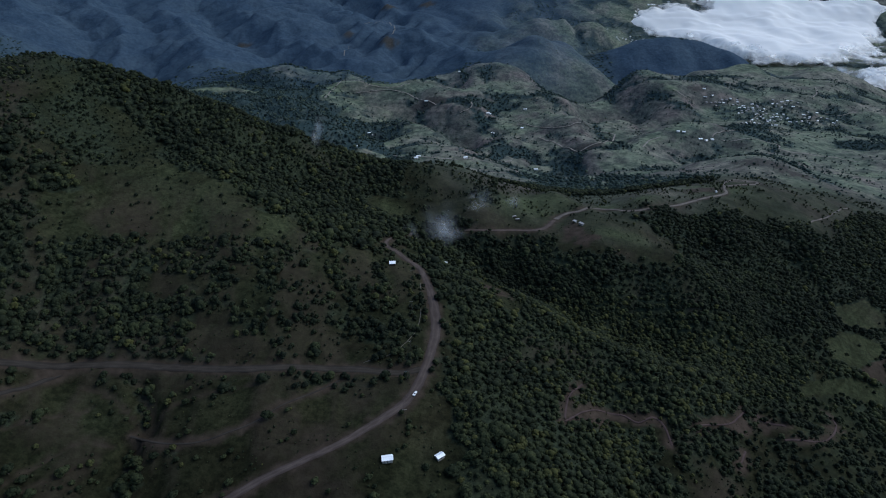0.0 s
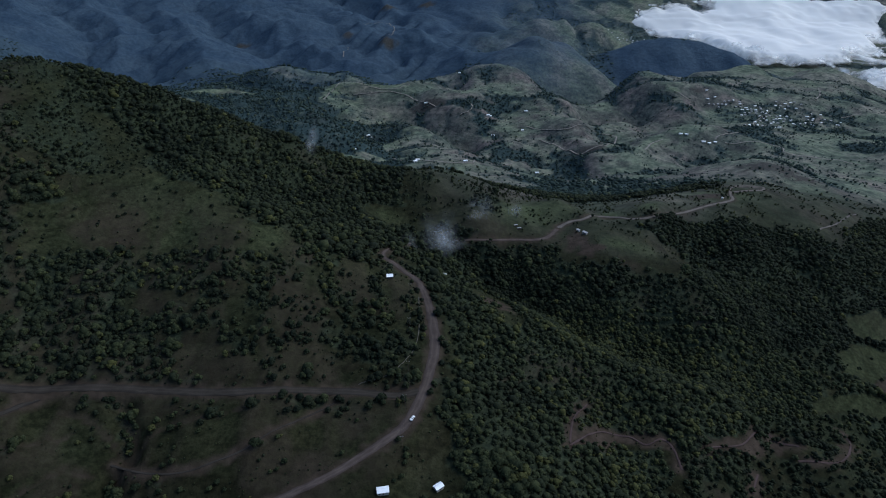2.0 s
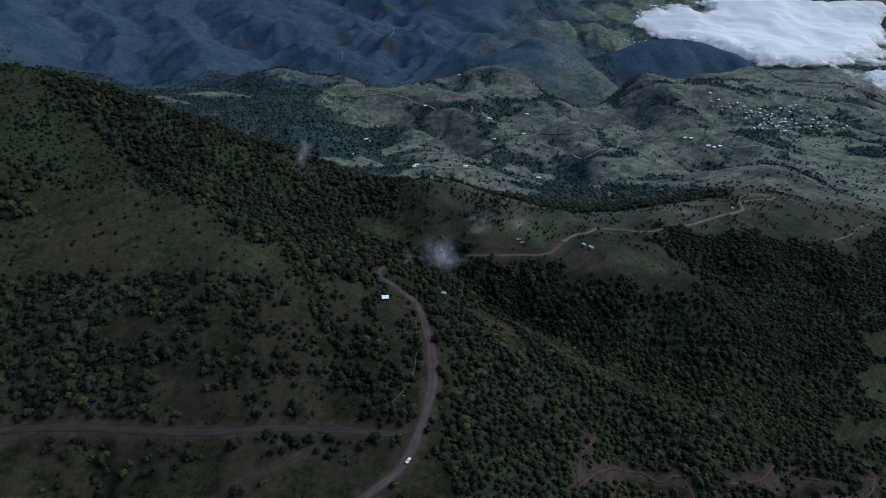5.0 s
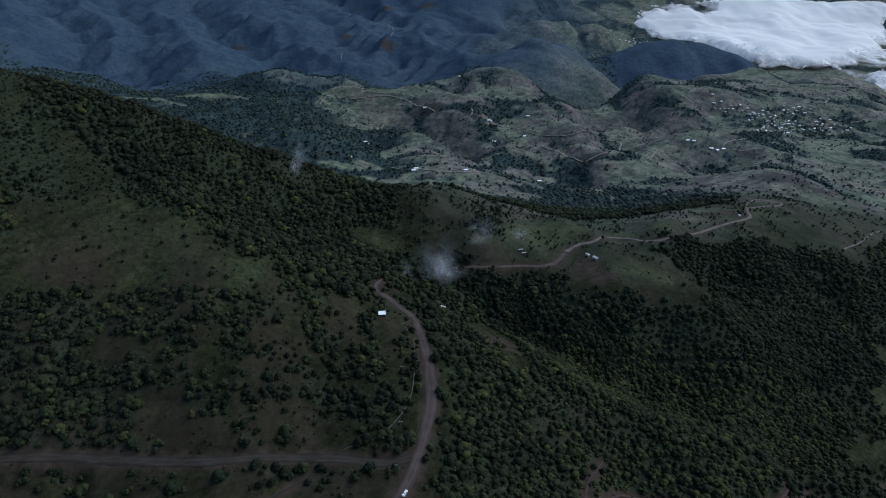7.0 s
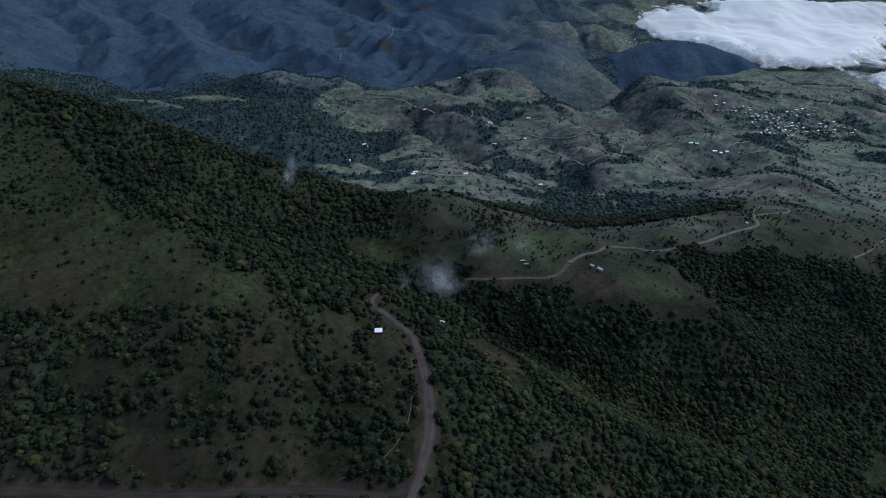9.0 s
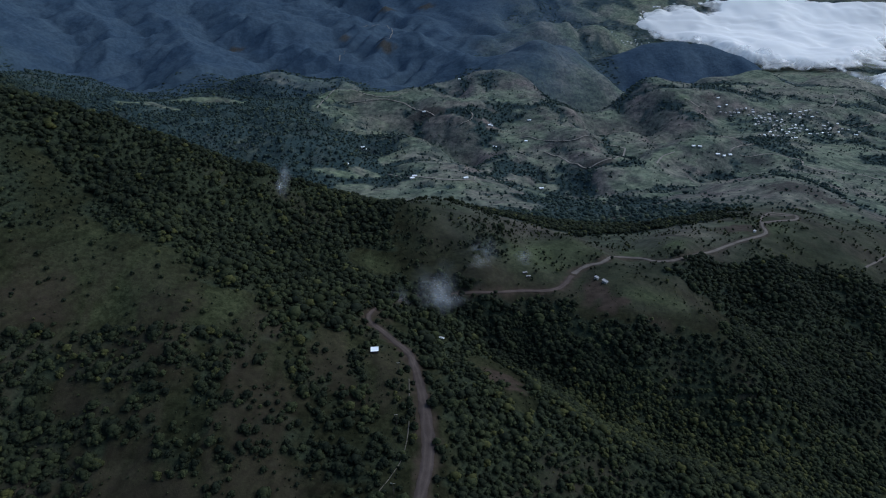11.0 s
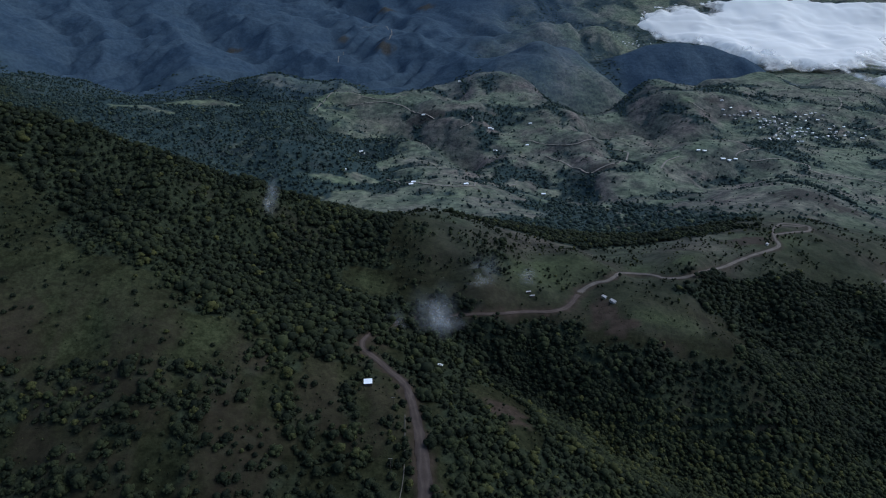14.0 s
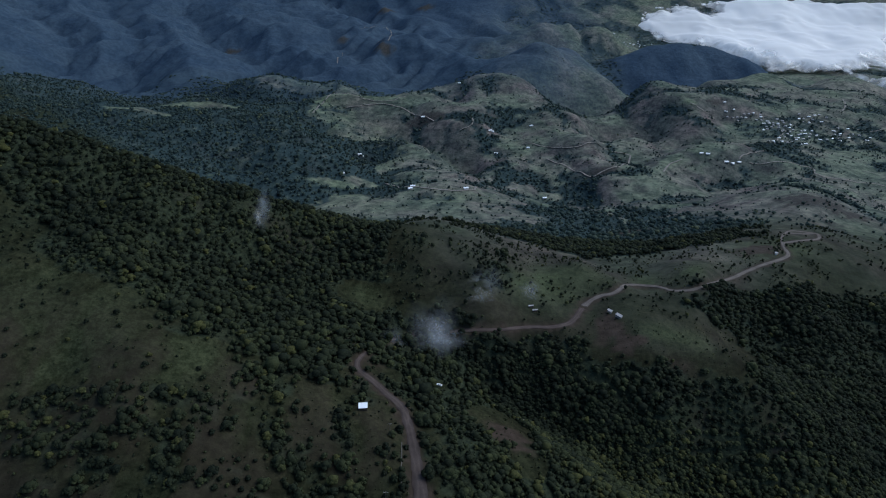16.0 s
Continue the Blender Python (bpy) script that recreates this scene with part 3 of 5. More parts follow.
GLADES = [(130.2, 399.6, 20, 8, 25), (165, 404, 18, 9, 10), (268.9, 425.3, 24, 8, 20), (189.4, 390.4, 8, 14, 0), (326.4, 433.9, 26, 7, 10), (-66.5, 694, 27, 24, 0), (52, 561.6, 25, 33, 20), (66.7, 519, 15, 18, 0), (382, 451.9, 14, 12, 0), (-45.7, 506.7, 10, 30, 10),
          (-802, 2178, 140, 30, 6), (-903, 2007, 100, 26, 0), (-806, 3457, 220, 36, 0), (-246, 1534, 60, 26, 0), (-192, 1579, 40, 30, 0), (-50.8, 536, 9, 9, 0), (-36.9, 291.7, 9, 8, 0), (-2, 302.2, 6, 6, 0), (3, 599.8, 6, 6, 0), (173.1, 703.4, 11, 11, 0), (92.2, 701.4, 9, 9, 0)]


def hollows(x, y):
    """High on spurs, low in the gullies where trees find water."""
    return 0.55 - 0.6 * folds(x, y) - 0.4 * turbulence(x + 20 * grain(x, y, 70, 14), y, 150, 9, 4, True)


VILLAGE_GROVES = [(1148, 2224, 150, 130, 0), (1273, 2252, 120, 110, 0)]


def growth(x, y):
    """How thick trees stand, from 0 to 1."""
    clump = turbulence(x, y, 26, 21, 3)
    broad = turbulence(x, y, 190, 23, 3)
    d = np.where(y < 640, 0.40 + 0.9 * clump + 0.5 * broad, 0.12 + 0.5 * clump)
    d = np.where((x < -190) & (y > 575), 0.72 + 0.5 * clump, d)
    d = np.where((x > 230) & (y < 640), 0.72 + 0.5 * clump, d)
    d = np.where((y > 372) & (y < 560) & (x < -20), 0.50 - 0.45 * downhill(x, y) + 0.8 * turbulence(x, y, 13, 25, 2) + 0.3 * broad + 0.6 * smooth(-150, -280, x), d)
    d = np.where(inside(x + 14 * grain(x, y, 24, 33), y + 14 * grain(x, y, 24, 34), WEST_FIELD), 0.03 + 0.16 * np.abs(clump), d)
    d = np.where(inside(x, y, SHED_FIELD), 0.03 + 0.25 * clump, d)
    d = np.where((y < 362) & (x < -20), 0.08 + 0.45 * clump, d)
    for tx, ty, tr in DARK_TREES:
        d = np.where(np.hypot(x - tx, y - ty) < tr, 0.95, d)
    d = np.where((y > 720) & (y < 950) & (x > -45) & (x < 75), 0.30 + 0.9 * clump, d)
    fold = hollows(x, y)
    d = np.where(y > 1050, 0.20 + 0.12 * smooth(200, -200, x) + 0.95 * smooth(0.24, -0.04, fold) + 0.25 * broad + 0.75 * clump, d)
    d = np.where(y > 2750, np.where(x < range_edge(y), 0.95, 0.05 + 0.8 * smooth(0.36, 0.66, far_folds(x, y)) + 0.4 * clump), d)
    d = np.where((y > 3080) & (y < 3560 + 60 * broad) & (x > 800 + 200 * broad) & (x < 1900), 0.9, d)
    for g in VILLAGE_GROVES:
        d = np.where(oval(x, y, *g) < 1, np.maximum(d, 0.7 + 0.6 * clump), d)
    thick = np.zeros(np.shape(x), bool)
    far_off = np.where(y > 1050, 110.0, 12.0)
    wx, wy = 9 * grain(x, y, 14, 41) + far_off * turbulence(x, y, np.where(y > 1050, 210, 90), 44, 3), 9 * grain(x, y, 14, 43) + far_off * turbulence(x, y, np.where(y > 1050, 210, 90), 46, 3)
    for ring in (WEST_WOOD, EAST_WOOD, KNOLL_WOOD, ROADSIDE_WOOD, VALLEY_WOOD, BASIN_WOOD, EDGE_WOOD):
        thick |= inside(x + wx, y + wy, ring)
    d = np.where(thick, 0.93 + 0.35 * clump, d)
    for g in GLADES:
        e = oval(x, y, *g) + 0.12 * grain(x, y, 9, 45)
        d = np.where(e < 1, 0.03, d)
    for ring in FIELDS + [PLOUGH, KNOLL_MEADOW]:
        d = np.where(inside(x + 4 * grain(x, y, 12, 91), y + 4 * grain(x, y, 12, 92), ring), 0.02, d)
    for line in RED_TRACKS:
        away, _ = off_line(x, y, line)
        d = np.where(away < 3.5 + 4 * grain(x, y, 14, 93), np.minimum(d, 0.12), d)
    for w in WAYS:
        away, where = off_line(x, y, w.line[::2])
        half = np.interp(where, w.run, w.line[:, 2])
        overhung = smooth(1.0, 0.7, oval(x, y, -24, 640, 58, 34, 25))
        d = np.where(away < (half + 2.2 + 1.4 * grain(x, y, 12, 47)) * (1 - overhung), -1.0, d)
    return np.clip(d, 0, 1)


RED_SOIL = [(158, 682, 8, 26, -14), (168, 652, 14, 6, 0), (121.2, 388.4, 26, 9, 25), (160.6, 409.2, 22, 6, 10), (269.1, 423.5, 28, 9, 20), (304.8, 446.1, 12, 14, 0), (167.8, 674.7, 9, 34, 5), (176.1, 658.7, 16, 7, 0)]
BARE = [(53.2, 546.2, 15, 19, 20), (-306, 3559, 45, 30, 0), (-392, 4803, 80, 40, 0), (-570, 3881, 30, 30, 0), (-120, 4866, 60, 30, 0), (-1203, 3813, 50, 20, 20), (420, 918, 40, 22, 25), (690, 1257, 70, 40, 20), (740, 1209, 40, 25, 0), (352, 1197, 60, 36, 0), (-52, 2191, 60, 26, 0), (440, 1750, 40, 16, 0), (978, 2389, 30, 12, 0)]
GREEN = [(-66.5, 694, 30, 27, 0), (-257.2, 554.8, 120, 70, 0), (-169.7, 534.1, 80, 70, 0), (-230.4, 535.9, 100, 70, 0), (218, 668, 56, 30, 0),
         (106.7, 758.9, 110, 70, 10), (261, 803, 150, 50, 20), (444, 925, 130, 60, 35), (-377, 2324, 90, 30, 0), (-800, 2097, 160, 26, 0), (860, 2347, 90, 110, 0), (750, 2328, 70, 36, 0)]


def ground_cover(x, y, wood):
    """Lush grass, bare soil and wood floor, each from 0 to 1."""
    lush = 0.25 + 0.3 * smooth(-60, -140, x) * smooth(470, 560, y) + 0.35 * turbulence(x, y, 120, 51, 3)
    for g in GREEN:
        lush = np.maximum(lush, 1.1 - oval(x, y, *g) + 0.3 * turbulence(x, y, 28, 53, 3))
    for ring in FIELDS:
        lush = np.where(inside(x, y, ring), 0.8 + 0.2 * grain(x, y, 20, 98), lush)
    soil = 0.9 * smooth(0.28, 0.6, turbulence(x, y, 75, 55, 4)) * np.where(y < 640, 0.55, np.where(y < 2600, 0.3, 0.0))
    foot = smooth(20, -60, x) * smooth(600, 520, y)
    soil = np.maximum(soil, 0.34 * foot * smooth(0.0, 0.6, downhill(x, y) + 0.5 * turbulence(x, y, 40, 95, 3)))
    for line in RED_TRACKS:
        away, _ = off_line(x, y, line)
        soil = np.maximum(soil, 0.95 * (1 - smooth(1.5, 9.0, away + 5 * grain(x, y, 9, 96))))
    for line in LEDGES:
        away, _ = off_line(x, y, line)
        soil = np.maximum(soil, 0.6 * (1 - smooth(0.8, 3.0, away + 1.5 * grain(x, y, 5, 97))))
    soil = np.where(inside(x, y, PLOUGH), 0.8, soil)
    for g in RED_SOIL + BARE:
        soil = np.maximum(soil, smooth(1.25, 0.7, oval(x, y, *g) + 0.4 * grain(x, y, 7, 57)))
    for w in WAYS:
        away, where = off_line(x, y, w.line[::2])
        half = np.interp(where, w.run, w.line[:, 2])
        soil = np.maximum(soil, 0.9 * (1 - smooth(half + 0.5, half + 5.0, away + 2.5 * grain(x, y, 6, 59))))
    d, _ = off_line(x, y, GULLY)
    soil = np.maximum(soil, 0.55 * (1 - smooth(1.0, 6.0, d + 3 * grain(x, y, 7, 61))))
    return np.clip(lush, 0, 1), np.clip(soil, 0, 1), smooth(0.45, 0.9, wood)


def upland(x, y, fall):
    """Masks of the basin's close-grazed pasture and the range woods, both coloured with painted haze, and of scrub."""
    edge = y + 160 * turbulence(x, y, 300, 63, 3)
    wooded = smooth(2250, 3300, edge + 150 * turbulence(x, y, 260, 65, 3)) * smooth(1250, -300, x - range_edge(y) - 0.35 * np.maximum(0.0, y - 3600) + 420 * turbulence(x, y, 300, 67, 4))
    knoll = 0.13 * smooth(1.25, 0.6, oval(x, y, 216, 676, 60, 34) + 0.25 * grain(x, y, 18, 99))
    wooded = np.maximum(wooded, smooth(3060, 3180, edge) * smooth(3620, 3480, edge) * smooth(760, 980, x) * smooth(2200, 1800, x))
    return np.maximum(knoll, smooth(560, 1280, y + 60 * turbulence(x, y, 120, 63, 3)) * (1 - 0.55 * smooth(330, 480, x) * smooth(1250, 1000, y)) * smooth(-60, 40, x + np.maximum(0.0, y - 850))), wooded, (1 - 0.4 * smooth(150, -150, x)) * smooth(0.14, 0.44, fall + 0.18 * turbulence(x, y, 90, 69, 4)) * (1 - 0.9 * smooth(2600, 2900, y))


# ---- mesh helpers ----
def raw_mesh(name, verts, faces, material, smooth_faces=False, **marks):
    """A mesh from arrays of places and of triangles or quads; marks: numbers or colours kept at each corner point."""
    me = bpy.data.meshes.new(name)
    verts, faces = np.asarray(verts, np.float32), np.asarray(faces, np.int32)
    me.vertices.add(len(verts))
    me.vertices.foreach_set("co", verts.ravel())
    me.loops.add(faces.size)
    me.loops.foreach_set("vertex_index", faces.ravel())
    me.polygons.add(len(faces))
    me.polygons.foreach_set("loop_start", np.arange(0, faces.size, faces.shape[1], dtype=np.int32))
    me.polygons.foreach_set("use_smooth", np.full(len(faces), smooth_faces))
    for key, value in marks.items():
        value = np.asarray(value, np.float32)
        if value.ndim == 2:
            a = me.attributes.new(key, "FLOAT_COLOR", "POINT")
            a.data.foreach_set("color", np.c_[value, np.ones(len(value), np.float32)].astype(np.float32).ravel())
        else:
            a = me.attributes.new(key, "FLOAT", "POINT")
            a.data.foreach_set("value", value)
    me.update(calc_edges=True)
    me.materials.append(material)
    return me


def part(name, bm, material, parent, label="", m=None):
    """One bmesh as one mesh under a thing or a part."""
    me = bpy.data.meshes.new(name)
    bmesh.ops.recalc_face_normals(bm, faces=bm.faces)
    bm.to_mesh(me)
    bm.free()
    me.materials.append(material)
    ob = new(name, me)
    ob.parent = parent
    if m is not None:
        ob.matrix_local = m
    if label:
        tagged(ob, label)
    return ob


def thing(name, label, category, m, group=""):
    ob = new(name)
    ob.empty_display_size = 0.5
    ob.matrix_world = m
    return tagged(ob, label, category, group)


def block(size, at=(0, 0, 0), bevel=0.0):
    bm = bmesh.new()
    bmesh.ops.create_cube(bm, size=1.0, matrix=Matrix.Translation(at) @ Matrix.Diagonal((*size, 1.0)))
    if bevel:
        bmesh.ops.bevel(bm, geom=bm.edges[:], offset=bevel, segments=2, affect="EDGES")
    return bm


def rod(a, b, r, r2=None, sides=8, bm=None):
    bm = bm or bmesh.new()
    a, b = Vector(a), Vector(b)
    m = Matrix.Translation((a + b) / 2) @ (b - a).to_track_quat("Z", "Y").to_matrix().to_4x4()
    bmesh.ops.create_cone(bm, cap_ends=True, segments=sides, radius1=r, radius2=r if r2 is None else r2, depth=(b - a).length, matrix=m)
    return bm


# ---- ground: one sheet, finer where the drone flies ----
rows_y = [-500.0]
while rows_y[-1] < 5320:
    y0 = rows_y[-1]
    rows_y.append(y0 + (20 if y0 < 200 else 3.4 if y0 < 640 else 3.4 + (y0 - 640) * 0.0042))
rows_y = np.array(rows_y)
across = np.linspace(-1, 1, 410)
gx = across[None, :] * (450 + 0.8 * np.maximum(rows_y, 0))[:, None]
gy = np.repeat(rows_y[:, None], len(across), 1)
gz = land(gx, gy)
wood = growth(gx, gy)
fall = np.hypot(np.gradient(gz, axis=0) / np.maximum(np.gradient(gy, axis=0), 1.0), np.gradient(gz, axis=1) / np.gradient(gx, axis=1))
idx = np.arange(gx.size).reshape(gx.shape)
quads = np.stack([idx[:-1, :-1], idx[:-1, 1:], idx[1:, 1:], idx[1:, :-1]], -1).reshape(-1, 4)
cover = np.stack([c.ravel() for c in ground_cover(gx, gy, wood)], -1)
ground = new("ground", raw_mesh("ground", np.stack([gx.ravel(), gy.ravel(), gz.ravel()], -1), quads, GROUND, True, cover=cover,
                     pasture=upland(gx, gy, fall)[0].ravel(), hazy_range_wood=upland(gx, gy, fall)[1].ravel(), scrub=upland(gx, gy, fall)[2].ravel()))
tagged(ground, "dull green grass and brown soil of steep hills and valleys", "ground", kind="structure")


def lay_road(name, label, line, level, material, lift=0.25, ragged=0.35):
    """A ribbon along a line: crowned, rutted, with ragged edges."""
    p = line[:, :2]
    tangent = np.gradient(p, axis=0)
    tangent /= np.linalg.norm(tangent, axis=1)[:, None]
    side = np.stack([tangent[:, 1], -tangent[:, 0]], -1)
    u = np.array([-1.0, -0.8, -0.55, -0.3, 0.0, 0.3, 0.55, 0.8, 1.0])
    half = line[:, 2][:, None] * np.where(np.abs(u) > 0.7, 1 + ragged * grain(p[:, 0][:, None] + 40 * u, p[:, 1][:, None], 5.0, 71) * 0.5, 1)
    x = p[:, 0][:, None] + side[:, 0][:, None] * u * half
    y = p[:, 1][:, None] + side[:, 1][:, None] * u * half
    z = level[:, None] + lift - 0.22 * np.abs(u) ** 3 + 0.06 * grain(x, y, 4.0, 73) - 0.07 * (np.abs(np.abs(u) - 0.55) < 0.1)
    ii = np.arange(x.size).reshape(x.shape)
    q = np.stack([ii[:-1, :-1], ii[:-1, 1:], ii[1:, 1:], ii[1:, :-1]], -1).reshape(-1, 4)
    lane = np.broadcast_to(1 - np.abs(u), x.shape) + 0.25 * grain(x, y, 6.0, 75)
    ob = new(name, raw_mesh(name, np.stack([x.ravel(), y.ravel(), z.ravel()], -1), q[:, ::-1], material, True, lane=np.clip(lane.ravel(), 0, 1)))
    return tagged(ob, label, "road", kind="structure")


def graded(name, label, way, material, lift):
    fine = flow(way.line[::2], 2.5)
    _, where = off_line(fine[:, 0], fine[:, 1], way.line)
    lay_road(name, label, fine, np.interp(where, way.run, way.level), material, lift)


graded("road", "brown graded dirt road winding along the spur", WAYS[4], ROAD, 0.30)
graded("road", "grey dirt road cut across the hill foot", WAYS[3], DULL_ROAD, 0.22)
graded("road", "pale dirt road along the grassy ridge", WAYS[2], RIDGE_TRACK, 0.25)
graded("road", "grassy farm track joining the dirt road", WAYS[1], DULL_ROAD, 0.16)
for line in RED_TRACKS:
    fine = flow([(x, y, 1.1) for x, y in line], 3.0)
    lay_road("road", "narrow red earth track through hillside scrub", fine, land(fine[:, 0], fine[:, 1]), RED_EARTH, 0.45, 0.8)
graded("road", "narrow earth path along a terrace", WAYS[0], DULL_ROAD, 0.16)

FAR_TRACKS = [
    [(-423, 2193), (-416, 2267), (-396, 2338), (-373, 2387), (-274, 2346), (-170, 2325), (-127, 2380)],
    [(-331, 2296), (-210, 2311), (-126, 2268), (-80, 2215), (-24, 2173)],
    [(82, 2187), (102, 2136), (89, 2097), (60, 2080)],
    [(-135, 1601), (-30, 1483), (65, 1478), (99, 1583), (197, 1669)],
    [(307, 1901), (343, 1855), (375, 1800), (396, 1742), (425, 1739), (490, 1779), (554, 1917), (554, 1950), (495, 1969), (379, 1926), (255, 2048)],
    [(591, 1737), (626, 1796), (671, 1828)],
    [(1035, 2034), (1109, 2149), (1166, 2221)],
    [(838, 1842), (855, 1860), (929, 1910), (1006, 1956)],
    [(876, 2348), (921, 2316), (960, 2319)],
    [(1562, 2582), (1526, 2501), (1451, 2396)],
    [(865, 1835), (1023, 1814), (1012, 1756), (1069, 1694), (1149, 1593)],
    [(1441, 2299), (1483, 2294), (1591, 2321)],
    [(-494, 4034), (-334, 4176), (-281, 3632), (-366, 3688)],
    [(-544, 3462), (-548, 3689)],
    [(456, 919), (480, 972), (519, 1018), (557, 1018)],
    [(561, 845), (644, 919), (703, 970)],
]
for line in FAR_TRACKS:
    fine = flow([(x, y, 2.3 if y > 1300 else 1.8) for x, y in line], 6.0)
    lay_road("road", "thin pale dirt track over far hills", fine, land(fine[:, 0], fine[:, 1]), FAR_TRACK if line[0][1] > 1300 else RIDGE_TRACK, 1.6 if line[0][1] > 1300 else 0.7)
drain = flow([(-22.1, 509.4, 0.32), (-20.2, 473, 0.32), (-20.3, 452.2, 0.32), (-23.4, 430, 0.3), (-32.4, 407.9, 0.3), (-42.5, 395, 0.25), (-63.3, 386.7, 0.25)], 3.0)
lay_road("drain", "pale eroded ditch beside the dirt road", drain, land(drain[:, 0], drain[:, 1]), STONE, 0.25, 1.2)


# ---- trees ----
GOLD = (1 + 5 ** 0.5) / 2
ICO = np.array([(-1, GOLD, 0), (1, GOLD, 0), (-1, -GOLD, 0), (1, -GOLD, 0), (0, -1, GOLD), (0, 1, GOLD), (0, -1, -GOLD), (0, 1, -GOLD),
                (GOLD, 0, -1), (GOLD, 0, 1), (-GOLD, 0, -1), (-GOLD, 0, 1)]) / math.hypot(1, GOLD)
ICO_FACES = np.array([(i, j, k) for i in range(12) for j in range(i + 1, 12) for k in range(j + 1, 12)
                      if max(np.linalg.norm(ICO[i] - ICO[j]), np.linalg.norm(ICO[j] - ICO[k]), np.linalg.norm(ICO[i] - ICO[k])) < 1.2])
for n, (i, j, k) in enumerate(ICO_FACES):
    if np.dot(np.cross(ICO[j] - ICO[i], ICO[k] - ICO[i]), ICO[i]) < 0:
        ICO_FACES[n] = (i, k, j)


def dome(turn, flip):
    """The upper faces of a rough ball that has been turned."""
    v = ICO @ turn
    f = ICO_FACES[:, ::-1] if flip else ICO_FACES
    return v, f[v[f][:, :, 2].mean(1) > -0.45]


def crown(rng, lumps, sprays, spread=1.0, tall=0.8, leaf=0.34):
    """A crown about 1 m in radius round (0, 0, 0): rounded leafy domes, high in the middle, with loose sprays of leaves on them. Places and triangles."""
    verts, faces, n = [], [], 0
    centres = []
    for i in range(lumps):
        a = 2 * math.pi * (i + 0.6 * rng.random()) / max(1, lumps - 1)
        r = 0.0 if i == 0 else rng.uniform(0.42, 0.62) * spread
        size = rng.uniform(0.56, 0.72) if i == 0 else rng.uniform(0.34, 0.5)
        c = np.array([r * math.cos(a), r * math.sin(a), (rng.uniform(0.2, 0.36) if i == 0 else rng.uniform(-0.3, 0.16)) * tall])
        centres.append((c, size))
        turn, _ = np.linalg.qr(rng.normal(size=(3, 3)))
        v, f = dome(turn, np.linalg.det(turn) < 0)
        verts.append(v * size * rng.uniform(0.8, 1.14, (12, 1)) * np.array([1, 1, tall]) + c)
        faces.append(f + n)
        n += 12
    for i in range(sprays):
        c, size = centres[rng.integers(len(centres))]
        d = rng.normal(size=3)
        d[2] = abs(d[2]) * 0.9 - 0.15
        d /= np.linalg.norm(d)
        at = c + d * size * rng.uniform(0.92, 1.12) * np.array([1, 1, tall])
        nrm = d + rng.normal(size=3) * 0.3
        nrm /= np.linalg.norm(nrm)
        t = np.cross(nrm, rng.normal(size=3))
        t /= np.linalg.norm(t)
        b = np.cross(nrm, t)
        s = leaf * rng.uniform(0.6, 1.25)
        ring = [at + (t * math.cos(q) + b * math.sin(q)) * s * rng.uniform(0.6, 1.2) - nrm * s * rng.uniform(0, 0.3) for q in (0.3, 1.8, 3.4, 4.9)]
        verts.append(np.array(ring))
        faces.append(np.array([(0, 1, 2), (0, 2, 3)]) + n)
        n += 4
    return np.concatenate(verts), np.concatenate(faces)


def stand(name, label, shapes, places, material):
    """Many crowns joined in one mesh. places: x, y, z, radius, height factor, tint, turn."""
    rng = np.random.default_rng(5)
    pick = rng.integers(len(shapes), size=len(places))
    verts, faces, tints, n = [], [], [], 0
    for k, (v, f) in enumerate(shapes):
        p = places[pick == k]
        c, s = np.cos(p[:, 6])[:, None], np.sin(p[:, 6])[:, None]
        x = (v[:, 0] * c - v[:, 1] * s) * p[:, 3:4] + p[:, 0:1]
        y = (v[:, 0] * s + v[:, 1] * c) * p[:, 3:4] + p[:, 1:2]
        z = v[:, 2] * p[:, 3:4] * p[:, 4:5] + p[:, 2:3]
        verts.append(np.stack([x, y, z], -1).reshape(-1, 3))
        faces.append((f[None] + (np.arange(len(p)) * len(v))[:, None, None]).reshape(-1, 3) + n)
        tints.append(np.repeat(p[:, 5], len(v)))
        n += len(p) * len(v)
    ob = new(name, raw_mesh(name, np.concatenate(verts), np.concatenate(faces), material, True, tint=np.concatenate(tints)))
    return tagged(ob, label, "trees", kind="stuff")


